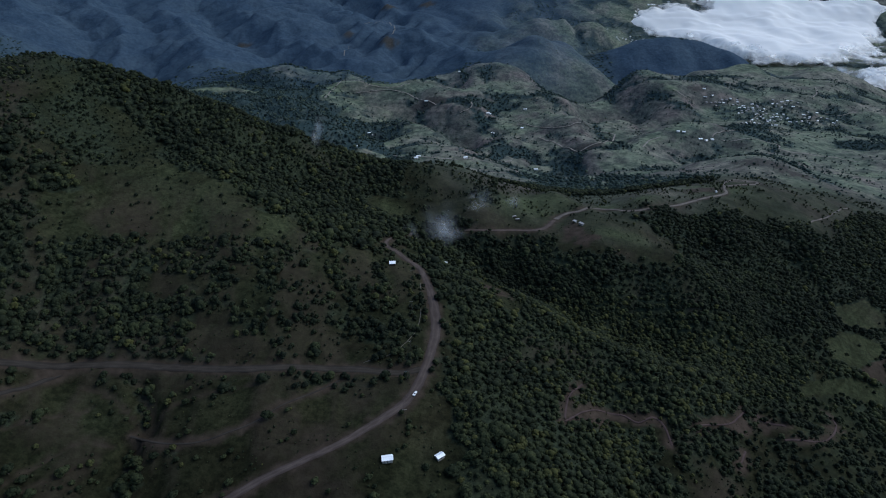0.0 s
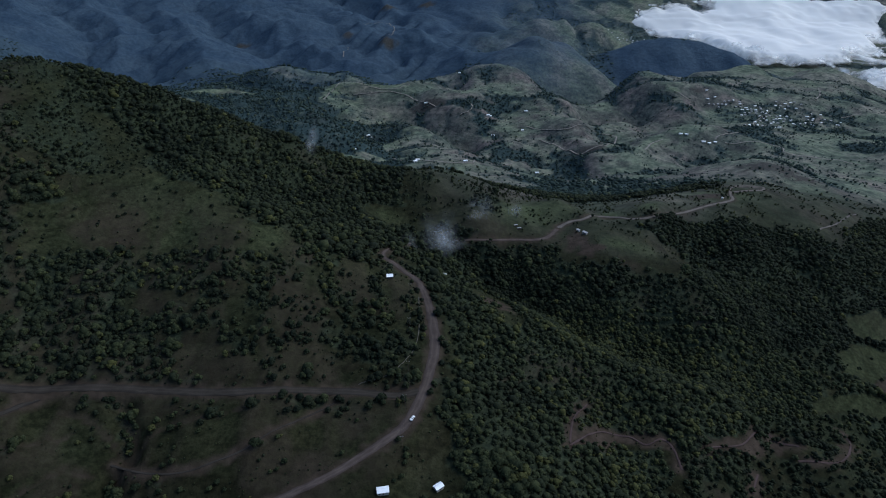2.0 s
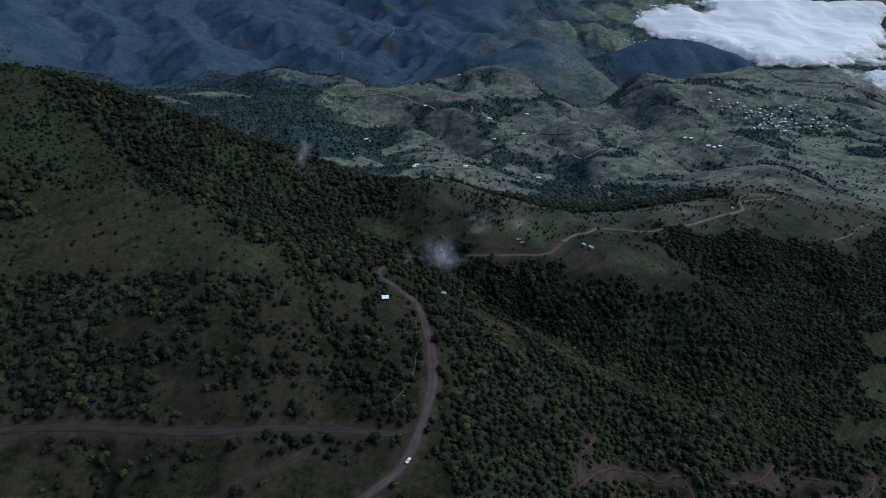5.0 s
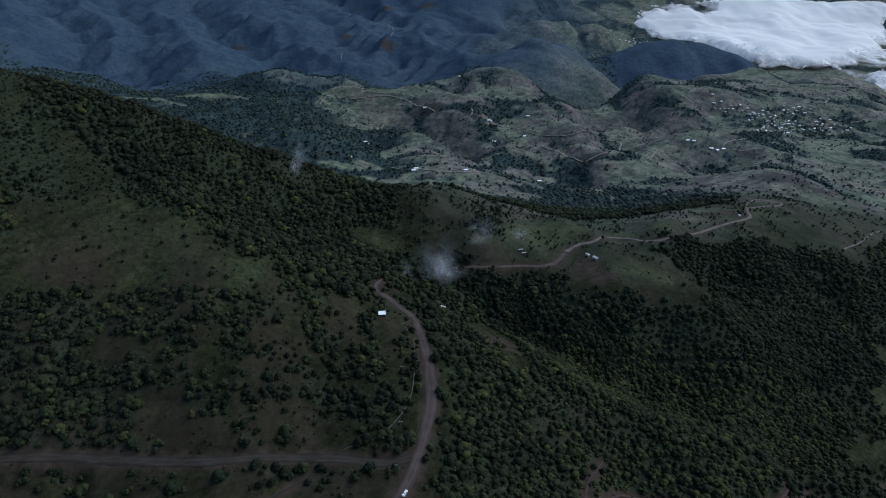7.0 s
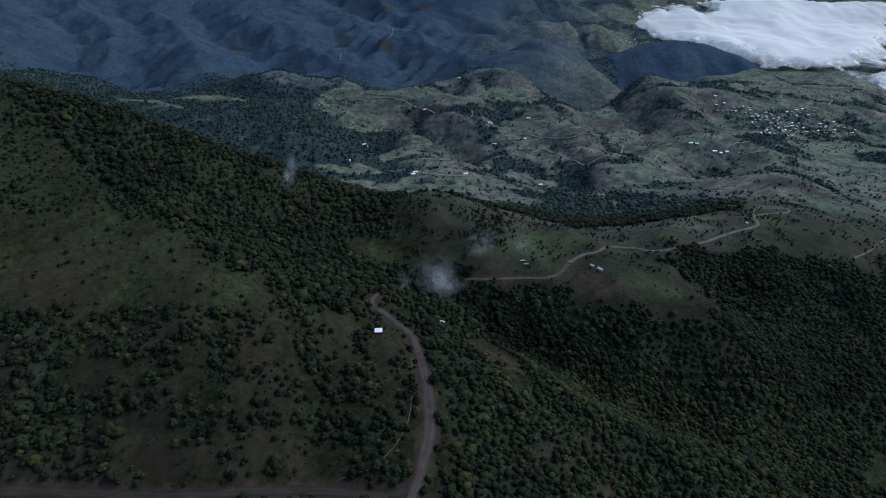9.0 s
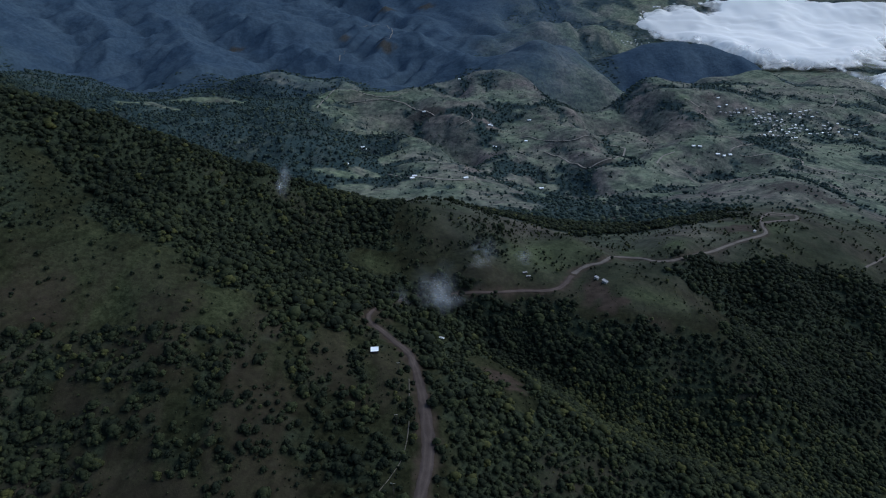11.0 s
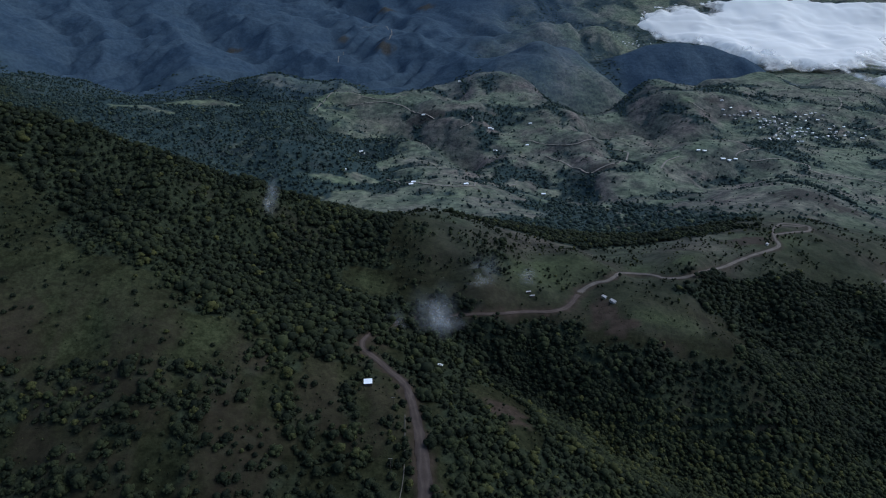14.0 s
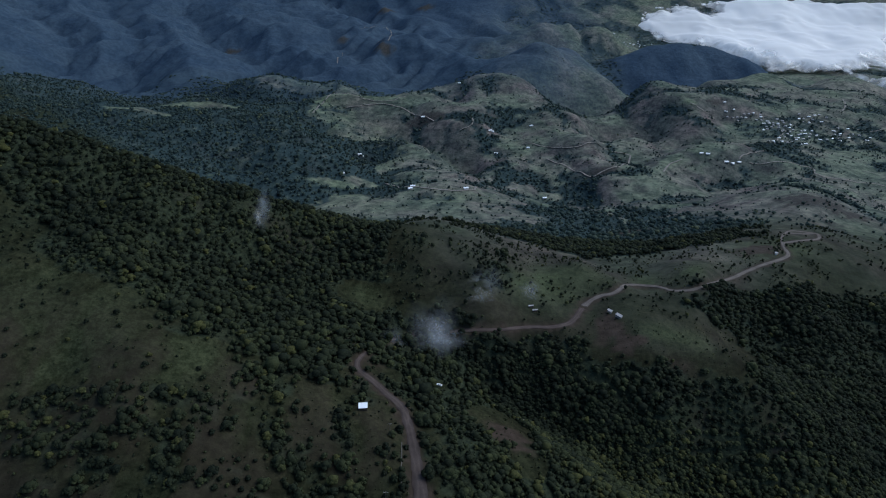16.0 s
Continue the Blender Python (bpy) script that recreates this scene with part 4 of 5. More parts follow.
def scatter(rng, x0, x1, y0, y1, step, size_low, size_high, least=0.0):
    """Places for trees on a loose grid, kept by how thick they grow there: x, y, z, radius, height factor, tint, turn."""
    xs, ys = np.meshgrid(np.arange(x0, x1, step), np.arange(y0, y1, step))
    xs, ys = (v.ravel() + rng.uniform(-0.5, 0.5, v.size) * step * 0.95 for v in (xs, ys))
    seen = np.abs(xs) < 150 + 0.78 * ys
    xs, ys = xs[seen], ys[seen]
    d = growth(xs, ys)
    keep = rng.random(len(xs)) < np.maximum(d, (d > 0) * least * (0.6 + 0.8 * turbulence(xs, ys, 30, 83, 3)))
    xs, ys, d = xs[keep], ys[keep], d[keep]
    open_slope = (ys < 600) & (xs < 0)
    r = (size_low + (size_high - size_low) * rng.random(len(xs)) ** 2.0) * (0.66 + 0.34 * d) * np.where(open_slope, 0.78 + 0.6 * rng.random(len(xs)), 1.0)
    tint = np.clip(0.42 + 0.30 * rng.normal(size=len(xs)) * 0.8 + 0.25 * turbulence(xs, ys, 60, 81, 2) , 0, 0.97)
    # slope light painted as tint: spur woods lighter, knoll woods darker
    tint = np.clip(tint + 0.16 * inside(xs, ys, EAST_WOOD) - 0.14 * inside(xs, ys, KNOLL_WOOD), 0, 0.97)
    tint[rng.random(len(xs)) < 0.006] = 1.0
    thick = (d > 0.8) & ((ys > 520) | (xs > 0))
    r = r * np.where(thick, np.where((xs > 0) & (ys < 640), 1.18 + 0.4 * turbulence(xs, ys, 40, 85, 2), 1.42), 1.0)
    tall = rng.uniform(0.8, 1.3, len(xs)) * np.where(thick, 0.8, 1.0)
    return np.stack([xs, ys, land(xs, ys), r, tall, tint, rng.uniform(0, 6.28, len(xs))], -1)


rng = np.random.default_rng(7)
near_trees = scatter(rng, -520, 950, 232, 1060, 5.2, 2.3, 4.7)
high = (near_trees[:, 0] < -190) & (near_trees[:, 1] > 575) & ~inside(near_trees[:, 0], near_trees[:, 1], WEST_WOOD)
near_trees[high, 3] *= 0.58
steep = scatter(np.random.default_rng(9), 60, 380, 490, 650, 3.6, 2.2, 3.8)
steep = steep[off_line(steep[:, 0], steep[:, 1], RAVINE_BED)[0] < 46]
near_trees = np.concatenate([near_trees, steep])
near_trees = near_trees[np.argsort(near_trees[:, 1])]
single = near_trees[(near_trees[:, 0] > -330) & (near_trees[:, 0] < 60)][:300]
chosen = {(round(p[0], 3), round(p[1], 3)) for p in single}
massed = np.array([p for p in near_trees if (round(p[0], 3), round(p[1], 3)) not in chosen])
massed[:, 2] += massed[:, 3] * 0.62
shapes_near = [crown(rng, 5, 4, 1.0, 0.85, 0.2) for _ in range(18)]
shapes_fine = [crown(rng, 7, 34, 1.0, 0.9, 0.17) for _ in range(12)]
slope = (massed[:, 0] < 25) & (massed[:, 1] < 545)
stand("woodland", "scattered round dark green trees on the brown hill foot", shapes_fine, massed[slope], LEAF_MASS)
massed = massed[~slope]
back = massed[:, 1] > 660
stand("woodland", "dark green woods on the back slopes and ridge", [crown(rng, 2, 3, 0.9, 0.85, 0.3) for _ in range(12)], massed[back], LEAF_MASS)
massed = massed[~back]
stand("woodland", "dense dark green broadleaf woodland and scrub on the slopes", shapes_near, massed, LEAF_MASS)
bushes = scatter(np.random.default_rng(8), -420, 420, 240, 900, 4.8, 0.6, 2.0, 0.8)
in_field = inside(bushes[:, 0], bushes[:, 1], WEST_FIELD)
shelf = np.sin(bushes[:, 2] * 1.05 + 2.0 * grain(bushes[:, 0], bushes[:, 1], 40, 101))
bushes[in_field, 3] *= 1.5
bushes = bushes[~in_field | (shelf > 0.35)]
bushes[:, 2] += bushes[:, 3] * 0.35
stand("scrub", "low dull green bushes and tussocks over the grass", [crown(rng, 1, 2, leaf=0.4) for _ in range(8)], bushes, LEAF_MASS)
mid = scatter(rng, -1700, 2100, 1060, 2780, 12.0, 2.3, 7.0)
mid[:, 2] += mid[:, 3] * 0.35
stand("woodland", "scattered dark trees and copses over the basin", [crown(rng, 1, 1, leaf=0.5) for _ in range(10)], mid, HAZY_BASIN_LEAVES)
far = scatter(rng, -3600, 3700, 2780, 5250, 22.0, 9.0, 15.0)
far[:, 2] += far[:, 3] * 0.02
far[:, 4] *= 0.5
east = upland(far[:, 0], far[:, 1], 0.0)[1] < 0.8
far[east, 3] *= 0.6
stand("woodland", "dark copses in the folds of far pasture hills", [crown(rng, 1, 2, leaf=0.7) for _ in range(8)], far[east], HAZY_BASIN_LEAVES)


def tree_kind(seed):
    """One tree, 1 m in crown radius: a tapered trunk with limbs and a leafy crown."""
    r = np.random.default_rng(seed)
    tree = thing("tree", "dark green bushy broadleaf tree on the hillside", "tree", Matrix.Identity(4), "trees on the near hillside")
    bm = rod((0, 0, -0.25), (0.04, 0.02, 0.75), 0.085, 0.05, 7)
    for k in range(4):
        a = k * 1.57 + r.uniform(-0.4, 0.4)
        rod((0.02, 0.01, 0.42 + 0.06 * k), (0.5 * math.cos(a), 0.5 * math.sin(a), 0.78 + 0.1 * r.random()), 0.038, 0.014, 5, bm)
    part("trunk", bm, BARK, tree)
    v, f = crown(r, 8, 70, leaf=0.17)
    ob = new("crown", raw_mesh("crown", v + np.array([0, 0, 0.78]), f, LEAVES, True))
    ob.parent = tree
    return tree


kinds = [tree_kind(100 + k) for k in range(8)]
for n, (x, y, z, r, tall, tint, turn) in enumerate(single):
    m = pose(x, y, z - 0.1, 0, 0, math.degrees(turn)) @ Matrix.Diagonal((r, r, r * tall * 0.95, 1))
    if n < len(kinds):
        kinds[n].matrix_world = m
    else:
        made = copy_thing(kinds[n % len(kinds)], Matrix.Identity(4))
        made.matrix_world = m


# ---- buildings ----
def corrugated(w, d, pitch_rise, waves, both):
    """A corrugated tin roof, w wide and d deep, resting at z = 0 on its eaves; both: two slopes to a ridge along x, else one slope."""
    bm = bmesh.new()
    nx = waves * 2 + 1
    ys = [(-d / 2, 0.0), (0.0, pitch_rise), (d / 2, 0.0)] if both else [(-d / 2, 0.0), (d / 2, pitch_rise)]
    sheets = []
    for lift in (0.0, -0.06):
        sheets.append([[bm.verts.new((-w / 2 + w * i / (nx - 1), y, z + lift + (0.035 if i % 2 else 0.0))) for i in range(nx)] for y, z in ys])
    for rows in sheets:
        for r0, r1 in zip(rows, rows[1:]):
            for i in range(nx - 1):
                bm.faces.new((r0[i], r0[i + 1], r1[i + 1], r1[i]))
    top, low = sheets
    for edge in (0, -1):
        for i in range(nx - 1):
            bm.faces.new((top[edge][i], top[edge][i + 1], low[edge][i + 1], low[edge][i]))
    for j in range(len(ys) - 1):
        for i in (0, -1):
            bm.faces.new((top[j][i], top[j + 1][i], low[j + 1][i], low[j][i]))
    return bm


def wall_shell(w, d, h, rise, both, door=0.9, t=0.18):
    """Four walls with a doorway in the front one; the ends rise under the roof."""
    bm = bmesh.new()

    def slab(size, at):
        bmesh.ops.create_cube(bm, size=1.0, matrix=Matrix.Translation(at) @ Matrix.Diagonal((*size, 1.0)))
    side = (w - door) / 2
    slab((side, t, h), (-(door + side) / 2, -d / 2 + t / 2, h / 2))
    slab((side, t, h), ((door + side) / 2, -d / 2 + t / 2, h / 2))
    slab((door, t, h - 2.0), (0, -d / 2 + t / 2, 2.0 + (h - 2.0) / 2))
    back = h if both else h + rise * 0.9
    slab((w, t, back), (0, d / 2 - t / 2, back / 2))
    for sx in (-1, 1):
        x0, x1 = sx * w / 2, sx * (w / 2 - t)
        ring = [(-d / 2, -0.4), (d / 2, -0.4), (d / 2, back), *([(0.0, h + rise * 0.9)] if both else []), (-d / 2, h)]
        a = [bm.verts.new((x0, y, z)) for y, z in ring]
        b = [bm.verts.new((x1, y, z)) for y, z in ring]
        bm.faces.new(a), bm.faces.new(b)
        for i in range(len(ring)):
            j = (i + 1) % len(ring)
            bm.faces.new((a[i], a[j], b[j], b[i]))
    slab((w, d, 0.5), (0, 0, -0.2))
    return bm


def building(name, label, category, m, w, d, h, rise, both, wall, roof, waves=10, group="", windows=1):
    ob = thing(name, label, category, m, group)
    part("wall", wall_shell(w, d, h, rise, both), wall, ob)
    part("roof", corrugated(w + 0.8, d + 0.9, rise, waves, both), roof, ob, "", Matrix.Translation((0, 0, h + 0.03)))
    part("door", block((0.86, 0.06, 1.96), (0, -d / 2 + 0.10, 0.98), 0.01), PLANK, ob)
    for k in range(windows):
        x = (-1, 1)[k % 2] * w * 0.3
        win = part("window", block((0.9, 0.08, 0.8), (x, -d / 2 - 0.02, 1.5), 0.01), GLASS, ob)
        bm = bmesh.new()
        for size, at in (((1.06, 0.1, 0.08), (x, -d / 2 - 0.03, 1.94)), ((1.06, 0.12, 0.08), (x, -d / 2 - 0.04, 1.06)), ((0.08, 0.1, 0.96), (x - 0.49, -d / 2 - 0.03, 1.5)), ((0.08, 0.1, 0.96), (x + 0.49, -d / 2 - 0.03, 1.5))):
            bmesh.ops.create_cube(bm, size=1.0, matrix=Matrix.Translation(at) @ Matrix.Diagonal((*size, 1.0)))
        part("window_frame", bm, PLANK, win)
    return ob


def level(x, y):
    return float(land(np.array([x]), np.array([y]))[0])


def on_land(x, y, turn, sink=0.0):
    return pose(x, y, level(x, y) - sink, 0, 0, turn)


cabin = building("cabin", "small open-fronted cabin with a flat white tin roof among bushes", "cabin", on_land(-50.9, 537, 6, -0.3), 5.6, 4.4, 2.5, 0.5, False, PLANK, TIN, 16, "", 0)
for x in (-2.8, -0.95, 0.95, 2.8):
    part("post", rod((x, -2.6, -0.6), (x, -2.6, 2.48), 0.08), PLANK, cabin)
building("farm_shed", "white tin-roofed farm shed on open grass", "shed", on_land(-36.9, 293.2, 10, -0.2), 7.0, 4.4, 2.4, 1.0, True, BLOCK, TIN, 18, "sheds below the road")
building("farm_shed", "smaller white tin-roofed shed beside a tree", "shed", on_land(-2.2, 303.8, 38, -0.2), 5.6, 3.8, 2.3, 0.9, True, BLOCK, TIN, 16, "sheds below the road")
building("ridge_shed", "long low shed with a pale tin roof near bare soil", "shed", on_land(169.4, 710.6, -55, -0.2), 4.6, 2.2, 2.3, 0.5, False, BLOCK, RUSTY_TIN, 16, "sheds on the ridge")
building("ridge_shed", "long low shed with a pale tin roof beside a hedge", "shed", on_land(175, 698.2, -55, -0.2), 6.4, 2.4, 2.3, 0.6, False, BLOCK, RUSTY_TIN, 16, "sheds on the ridge")
building("field_shed", "narrow white-roofed shelter in a grassy field", "shed", on_land(90.7, 705.1, 12, -0.1), 4.4, 0.8, 2.1, 0.2, False, PLANK, RUSTY_TIN, 12, "shelters in the field", 0)
building("field_shed", "narrow white-roofed shelter in a grassy field", "shed", on_land(94.1, 700.2, 12, -0.1), 4.6, 0.8, 2.1, 0.2, False, PLANK, RUSTY_TIN, 12, "shelters in the field", 0)
building("hilltop_hut", "tiny white hut on the bare hilltop", "hut", on_land(433, 898, 40), 3.2, 2.6, 2.3, 0.5, False, PALE_WALL, RUSTY_TIN, 8)
for x, y, turn in ((-234, 1887, 20), (-227, 1879, -10), (-237, 1595, 15), (-64, 1517, 5), (-69, 1491, 30), (167, 1987, -15), (264, 1995, 10), (264, 1642, 8), (156, 2111, 25), (163, 2114, 0),
                   (67, 2547, 10), (296, 2176, 5), (729, 1845, 12), (746, 1841, -20), (794, 1823, 0), (833, 1830, 14), (811, 1819, 30), (1019, 2398, 10), (57, 1483, 20), (-61, 2193, 15)):
    building("farmhouse", "small white-roofed farmhouse alone on a far hillside", "house", on_land(x, y, turn, -0.5), random.uniform(8, 12), random.uniform(6, 8), 2.8, 1.0, True, PALE_WALL, TIN, 6, "scattered farmhouses")

# ---- the village ----
homes = [
    building("village_house", "village house with a bright white tin roof", "house", on_land(1091, 2119, 10, -0.5), 8, 5.6, 2.9, 1.1, True, PALE_WALL, TIN, 6, "houses of the village"),
    building("village_house", "village house with a weathered grey tin roof", "house", on_land(1122, 2144, 30, -0.5), 7, 5, 2.9, 0.7, False, BLOCK, RUSTY_TIN, 6, "houses of the village"),
    building("village_house", "long village house with a white tin roof", "house", on_land(1145, 2117, -15, -0.5), 11, 6, 3.0, 1.0, True, BLOCK, TIN, 6, "houses of the village"),
]
draw = random.Random(12)
STREETS = [(1077, 2335, 70, 28, 15), (1149, 2279, 60, 60, 20), (1316, 2347, 60, 40, 11), (1257, 2212, 110, 45, 20), (1099, 2074, 60, 16, 8), (1406, 2243, 60, 40, 7), (1196, 2190, 60, 50, 8)]
taken = [(1091, 2119), (1122, 2144), (1145, 2117)]
for cx, cy, rx, ry, many in STREETS:
    for _ in range(many):
        for _try in range(30):
            x, y = cx + rx * draw.uniform(-1, 1), cy + ry * draw.uniform(-1, 1)
            if all(math.hypot(x - a, y - b) > 15 for a, b in taken):
                taken.append((x, y))
                copy_thing(homes[draw.choice((0, 1, 1, 2))], on_land(x, y, draw.uniform(-40, 40), -0.5))
                break
for _ in range(46):
    x, y = draw.gauss(1150, 190), draw.gauss(4330, 90)
    copy_thing(homes[draw.choice((0, 0, 1))], on_land(x, y, draw.uniform(-40, 40), -1.0))


# ---- vehicles ----
def pickup(m, label):
    car = thing("pickup", label, "car", m)
    body = block((1.8, 4.9, 0.62), (0, 0, 0.78), 0.14)
    bmesh.ops.create_cube(body, size=1.0, matrix=Matrix.Translation((0, 1.75, 1.0)) @ Matrix.Diagonal((1.66, 1.3, 0.34, 1)))
    for x in (-0.84, 0.84):
        bmesh.ops.create_cube(body, size=1.0, matrix=Matrix.Translation((x, -1.55, 1.2)) @ Matrix.Diagonal((0.1, 1.7, 0.4, 1)))
    part("body", body, CAR_PAINT, car)
    cab = bmesh.new()
    low = [(-0.84, -0.7), (0.84, -0.7), (0.84, 1.25), (-0.84, 1.25)]
    high = [(-0.7, -0.5), (0.7, -0.5), (0.7, 0.62), (-0.7, 0.62)]
    a, b = [cab.verts.new((x, y, 1.05)) for x, y in low], [cab.verts.new((x, y, 1.68)) for x, y in high]
    cab.faces.new(a), cab.faces.new(b)
    for i in range(4):
        cab.faces.new((a[i], a[(i + 1) % 4], b[(i + 1) % 4], b[i]))
    bmesh.ops.bevel(cab, geom=cab.edges[:], offset=0.06, segments=2, affect="EDGES")
    part("cabin", cab, CAR_PAINT, car)
    part("windscreen", block((1.3, 0.05, 0.52), (0, 0, 0), 0.01), GLASS, car, "dark tinted glass", pose(0, 0.98, 1.38, 42, 0, 0))
    part("rear_window", block((1.2, 0.05, 0.42), (0, 0, 0), 0.01), GLASS, car, "dark tinted glass", pose(0, -0.62, 1.4, -16, 0, 0))
    for x, lean in ((-0.79, 12), (0.79, -12)):
        part("side_window", block((0.05, 1.0, 0.4), (0, 0, 0), 0.01), GLASS, car, "dark tinted glass", pose(x, 0.1, 1.4, 0, lean, 0))
    for x in (-0.82, 0.82):
        for y in (-1.5, 1.55):
            wheel = part("wheel", rod((x - 0.11, y, 0.36), (x + 0.11, y, 0.36), 0.36, sides=20), RUBBER, car)
            part("rim", rod((x - 0.12, y, 0.36), (x + 0.12, y, 0.36), 0.2, sides=14), STEEL, wheel)
    for x in (-0.65, 0.65):
        part("headlight", block((0.3, 0.06, 0.16), (x, 2.43, 0.92), 0.02), GLASS, car)
    return car


pickup(pose(-21, 353.5, float(np.interp(off_line(np.array([-21]), np.array([353.5]), WAYS[4].line)[1], WAYS[4].run, WAYS[4].level)[0]) + 0.27, 0, 0, -26), "white pickup standing on the brown dirt road")
pickup(on_land(2.5, 599.6, 65, -0.1), "white pickup parked in a grassy clearing by the woods")

# ---- water tank in the clearing ----
tank = thing("water_tank", "small pale concrete water tank beside bushes", "tank", on_land(72.2, 592.2, 0))
part("tank_body", rod((0, 0, -0.4), (0, 0, 1.9), 1.0, 1.0, 20), CONCRETE, tank)
part("lid", rod((0, 0, 1.9), (0, 0, 2.08), 1.08, 0.5, 20), CONCRETE, tank)


# ---- the power line ----
POLES = [(-27.1, 330.5), (-27.1, 366.7), (-26.3, 402.3), (-28.4, 459.6), (-30.3, 515.1)]
for x, y in POLES:
    pole = thing("utility_pole", "weathered wooden utility pole with a pale crossarm", "pole", on_land(x, y, 4), "poles of the power line")
    part("shaft", rod((0, 0, -0.6), (0, 0, 9.4), 0.16, 0.11, 10), PLANK, pole)
    arm = part("crossarm", block((2.8, 0.14, 0.16), (0, 0.1, 8.9), 0.02), CONCRETE, pole)
    for k in (-1.25, 0.0, 1.25):
        part("insulator", rod((k, 0.1, 8.98), (k, 0.1, 9.22), 0.07, 0.04, 8), PALE_WALL, arm)
for (ax, ay), (bx, by) in zip(POLES, POLES[1:]):
    za, zb = level(ax, ay) + 9.2, level(bx, by) + 9.2
    for k in (-1.25, 0.0, 1.25):
        wire = bmesh.new()
        pts = [Vector((ax + (bx - ax) * t + k, ay + (by - ay) * t + 0.1, za + (zb - za) * t - 3.0 * t * (1 - t))) for t in [i / 10 for i in range(11)]]
        for p, q in zip(pts, pts[1:]):
            rod(p, q, 0.03, 0.03, 4, wire)
        me = bpy.data.meshes.new("power_wire")
        wire.to_mesh(me)
        wire.free()
        me.materials.append(RUBBER)
        tagged(new("power_wire", me), "thin grey power wire sagging between two poles", "wire", "wires of the power line")


# ---- cloud and mist ----
def vapour_material(name, density, patchy):
    """White droplets: light passes where the vapour is thin."""
    s = Shader(name, 1.0, 0.0)
    soft = s.nodes.new("ShaderNodeBsdfTranslucent")
    clear = s.nodes.new("ShaderNodeBsdfTransparent")
    both, out = s.nodes.new("ShaderNodeMixShader"), s.nodes.new("ShaderNodeMixShader")
    soft.inputs["Color"].default_value = (0.97, 0.96, 0.935, 1)
    s.bsdf.inputs["Base Color"].default_value = (0.97, 0.96, 0.935, 1)
    both.inputs[0].default_value = 0.4
    s.link(s.bsdf.outputs[0], both.inputs[1])
    s.link(soft.outputs[0], both.inputs[2])
    noise = s.noise(density[1], 6, (1, 1, 1), 0.62)
    if patchy:
        thick = s.mix(1.0, s.attribute("thick").outputs["Color"], s.ramp(noise, (patchy, (0, 0, 0)), (0.62, (1, 1, 1))), "MULTIPLY")
    else:
        thick = s.ramp(s.mix(0.5, s.attribute("thick").outputs["Color"], noise), (0.36, (0, 0, 0)), (0.66, (1, 1, 1)))
    thick = s.mix(1.0, thick, (density[0],) * 3, "MULTIPLY")
    s.link(thick, out.inputs[0])
    s.link(clear.outputs[0], out.inputs[1])
    s.link(both.outputs[0], out.inputs[2])
    s.link(out.outputs[0], s.nodes["Material Output"].inputs["Surface"])
    return s.material


def soft_sheets(rng, places, facing=(0.0, -0.8, 0.6)):
    """Ragged sheets of vapour, thick in the middle and thinning to nothing at the rim. places: x, y, z, radius, stretch up."""
    verts, faces, thick, n = [], [], [], 0
    for x, y, z, r, up in places:
        nrm = Vector(facing) + Vector(rng.normal(size=3) * 0.35)
        q = nrm.to_track_quat("Z", "Y").to_matrix()
        rings, spokes = 4, 14
        wob = 1 + 0.25 * rng.normal(size=spokes)
        for k in range(rings + 1):
            for j in range(spokes):
                a, rad = 2 * math.pi * j / spokes, r * k / rings * (1 + (wob[j] - 1) * k / rings)
                p = q @ Vector((rad * math.cos(a), rad * math.sin(a) * up, 0.12 * r * rng.normal() * (k / rings)))
                verts.append((x + p.x, y + p.y, z + p.z))
                thick.append((1 - k / rings) ** 1.4)
        for k in range(rings):
            for j in range(spokes):
                j2 = (j + 1) % spokes
                faces.append((n + k * spokes + j, n + k * spokes + j2, n + (k + 1) * spokes + j2, n + (k + 1) * spokes + j))
        n += (rings + 1) * spokes
    return np.array(verts), np.array(faces), np.array(thick)


CLOUD_BANK = [(1120, 4790), (1330, 4590), (1487, 4489), (1640, 4140), (1900, 3870), (2266, 3800), (2560, 3900), (2900, 4300), (3300, 4850), (3600, 5150), (2300, 5190), (1819, 4985), (1700, 4870), (1482, 4854)]
CLOUD_SPUR = [(2110, 3200), (2160, 3050), (2420, 2980), (2700, 3200), (2600, 3560), (2300, 3480)]


def deck(y):
    """The height of the cloud in the far valley, raised with distance to fit the camera's view."""
    return np.interp(y, [2980, 3300, 3950, 4150, 4550, 4750, 5050], [-265, -290, -300, -285, -255, -225, -110])


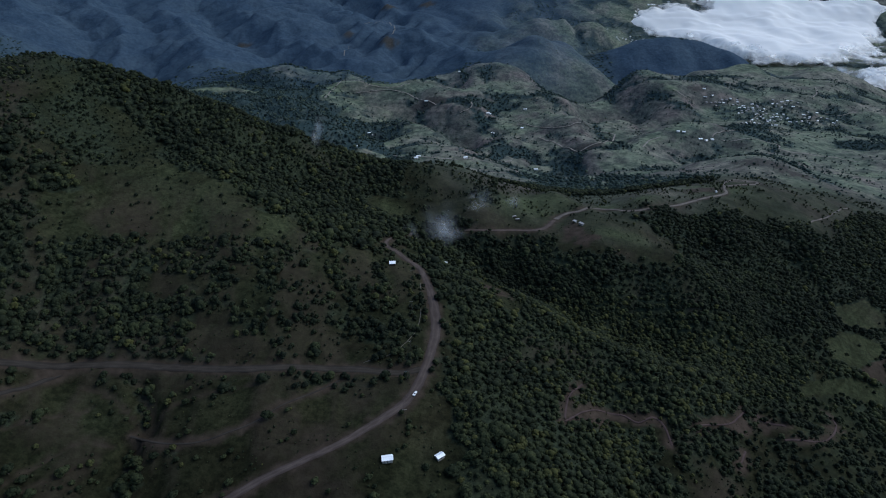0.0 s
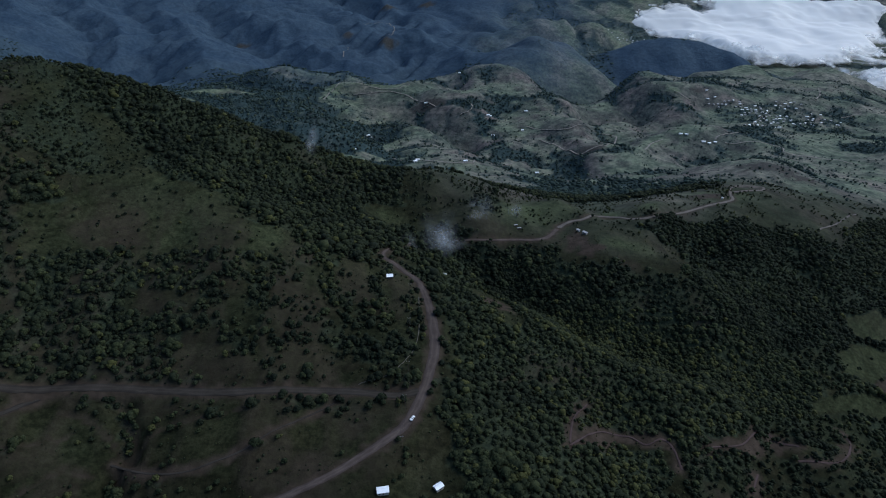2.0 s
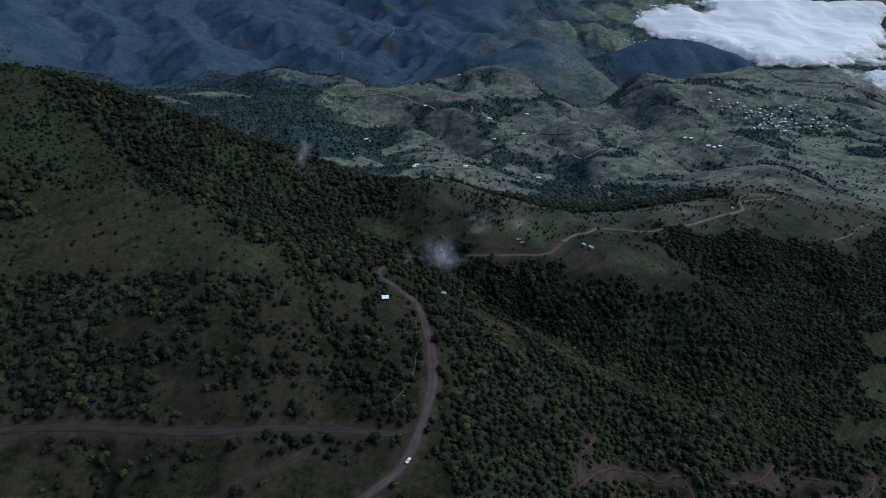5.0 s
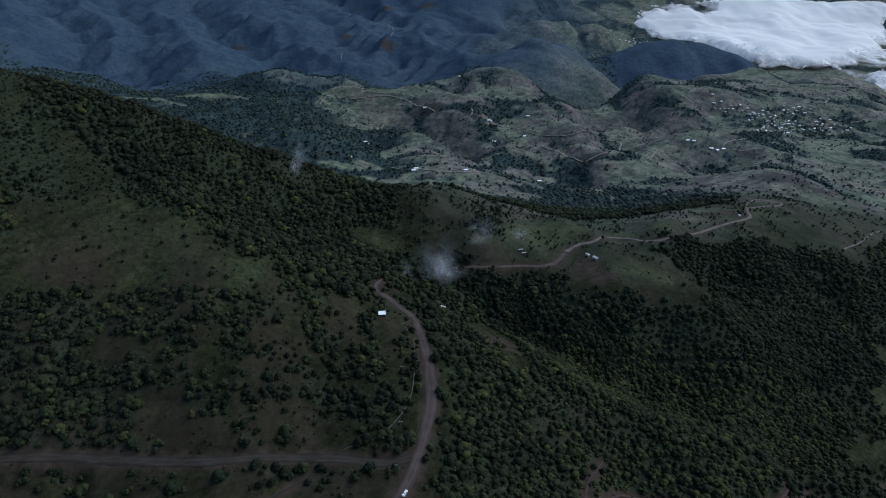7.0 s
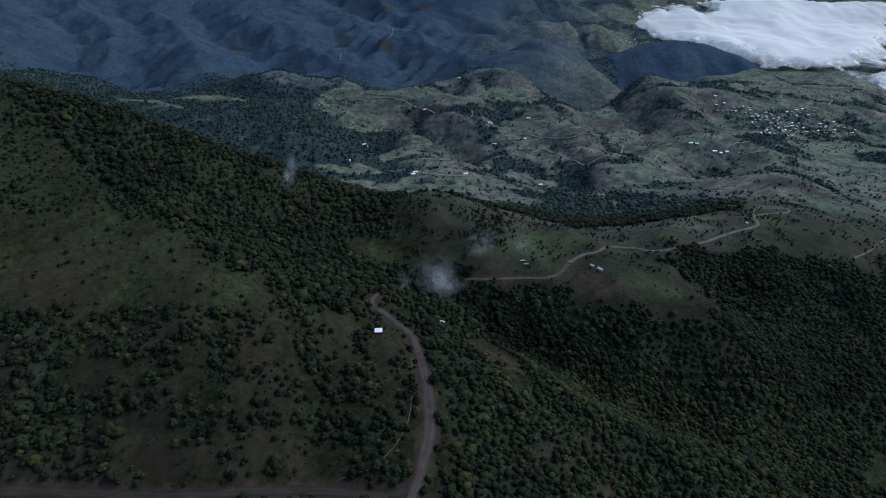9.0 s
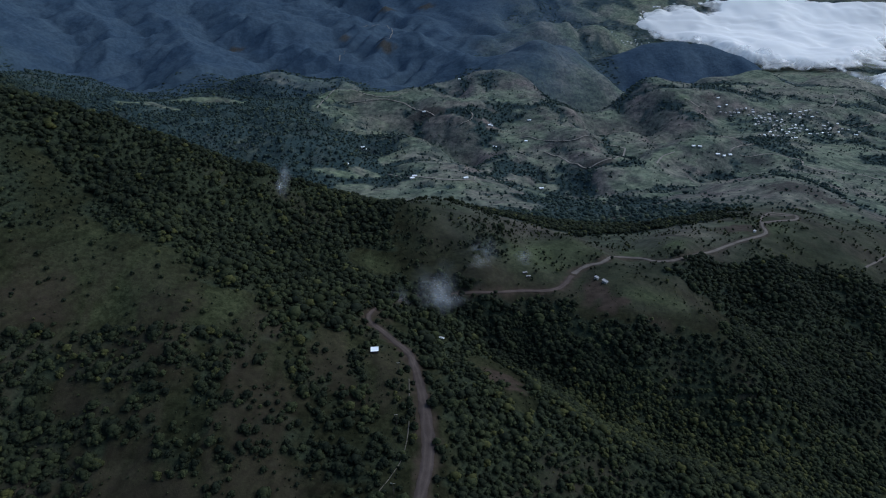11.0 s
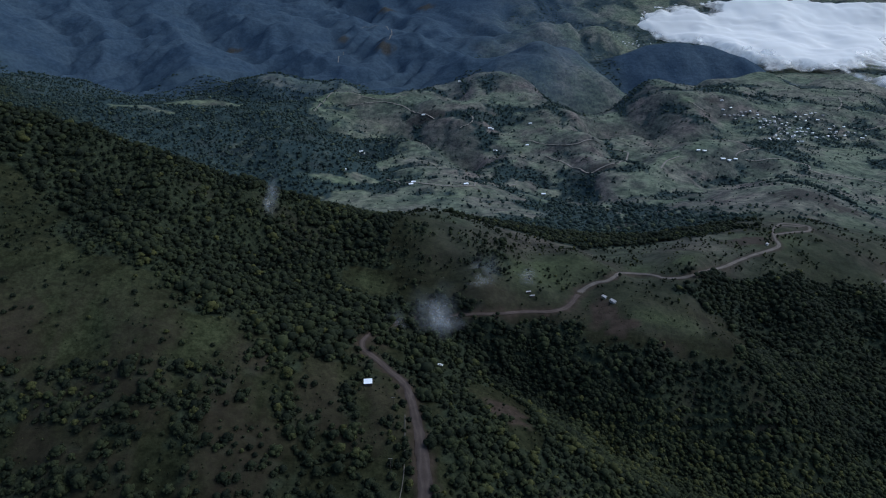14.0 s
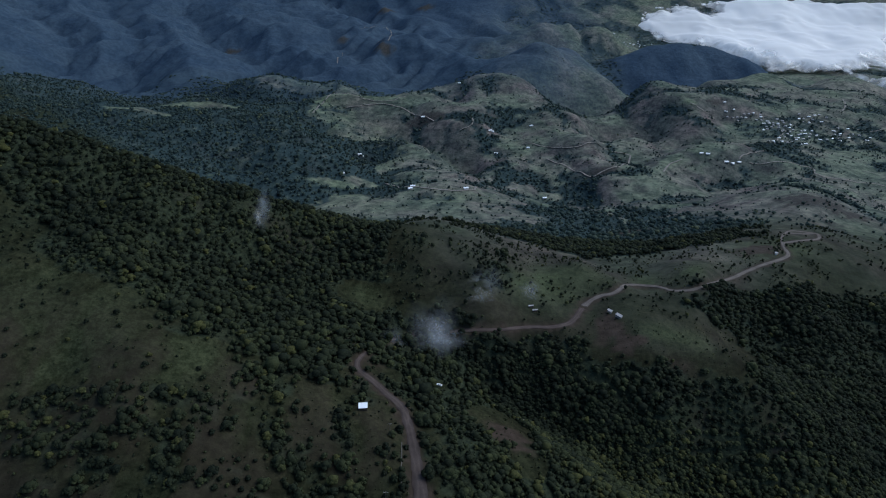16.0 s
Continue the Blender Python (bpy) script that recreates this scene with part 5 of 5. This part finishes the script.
def cloud(name, ring, seed):
    """A billowing sheet on the fitted deck, thinning out at its ragged rim."""
    lo, hi = np.array(ring).min(0) - 150, np.array(ring).max(0) + 150
    xs, ys = np.meshgrid(np.arange(lo[0], hi[0], 11.0), np.arange(lo[1], hi[1], 11.0))
    rim, _ = off_line(xs, ys, ring + ring[:1])
    rim = np.where(inside(xs, ys, ring), rim, -rim) + 210 * turbulence(xs, ys, 330, seed, 6) + 60
    body = smooth(-20, 190, rim)
    billow = 0.6 + 0.4 * grain(xs, ys, 300, seed + 3) + 0.28 * grain(xs, ys, 140, seed + 5) + 0.14 * grain(xs, ys, 65, seed + 7)
    bed = smooth(-70, 130, rim)
    base = deck(ys) * bed + np.minimum(deck(ys), land(xs, ys) + 8) * (1 - bed)
    top = base + body * (10 + 44 * billow)
    low = base - 18 * body
    thick = smooth(-80, 170, rim + 60 * turbulence(xs, ys, 70, seed + 9, 4))
    keep = (rim > -90)
    cell = keep[:-1, :-1] & keep[:-1, 1:] & keep[1:, 1:] & keep[1:, :-1]
    idx = np.arange(xs.size).reshape(xs.shape)
    q = np.stack([idx[:-1, :-1], idx[:-1, 1:], idx[1:, 1:], idx[1:, :-1]], -1)[cell]
    verts = np.concatenate([np.stack([xs.ravel(), ys.ravel(), z.ravel()], -1) for z in (top, low)])
    faces = np.concatenate([q, q[:, ::-1] + xs.size])
    bank = thing(name, "bright white bank of low cloud filling a far valley", "cloud", Matrix.Identity(4), "low clouds")
    new("cloud_body", raw_mesh("cloud_body", verts, faces, CLOUD_WHITE, True, thick=np.r_[thick.ravel(), thick.ravel()])).parent = bank
    rng = np.random.default_rng(seed)
    edge = np.argwhere((rim > -60) & (rim < 120))
    for a, b in edge[rng.choice(len(edge), len(edge) // 170, replace=False)]:
        v, f, soft = soft_sheets(rng, [(xs[a, b], ys[a, b], top[a, b] + rng.uniform(0, 30), rng.uniform(30, 105), rng.uniform(0.4, 0.8))], (0.0, -0.35, 0.9))
        new("puff", raw_mesh("puff", v, f, CLOUD_WHITE, True, thick=0.9 * soft)).parent = bank
    return bank


CLOUD_WHITE, MIST = vapour_material("cloud_vapour", (1.0, 75), 0.0), vapour_material("mist_vapour", (0.25, 12), 0.30)
cloud("cloud", CLOUD_BANK, 103)
cloud("cloud", CLOUD_SPUR, 143)


def wisp(label, seed, cx, cy, cz, wide, tall, many, radius, up=1.5):
    rng = np.random.default_rng(seed)
    places = [(cx + rng.normal() * wide, cy + rng.normal() * wide * 0.5, cz + rng.normal() * tall, radius * rng.uniform(0.45, 1.0), up * rng.uniform(0.7, 1.5)) for _ in range(many)]
    mist = thing("mist_wisp", label, "mist", Matrix.Identity(4), "wisps of mist")
    for place in places:
        v, f, thick = soft_sheets(rng, [place])
        new("veil", raw_mesh("veil", v, f, MIST, True, thick=thick)).parent = mist


wisp("thin pale wisp of mist drifting over the wooded dip", 1, -3, 636, 88, 18, 9, 7, 25, 0.8)
wisp("thin pale wisp of mist rising off the hillside", 2, -141, 648, 203, 5, 12, 5, 11, 1.4)
wisp("faint wisp of mist over the grassy ridge", 3, 46, 716, 98, 20, 12, 4, 16, 1.2)
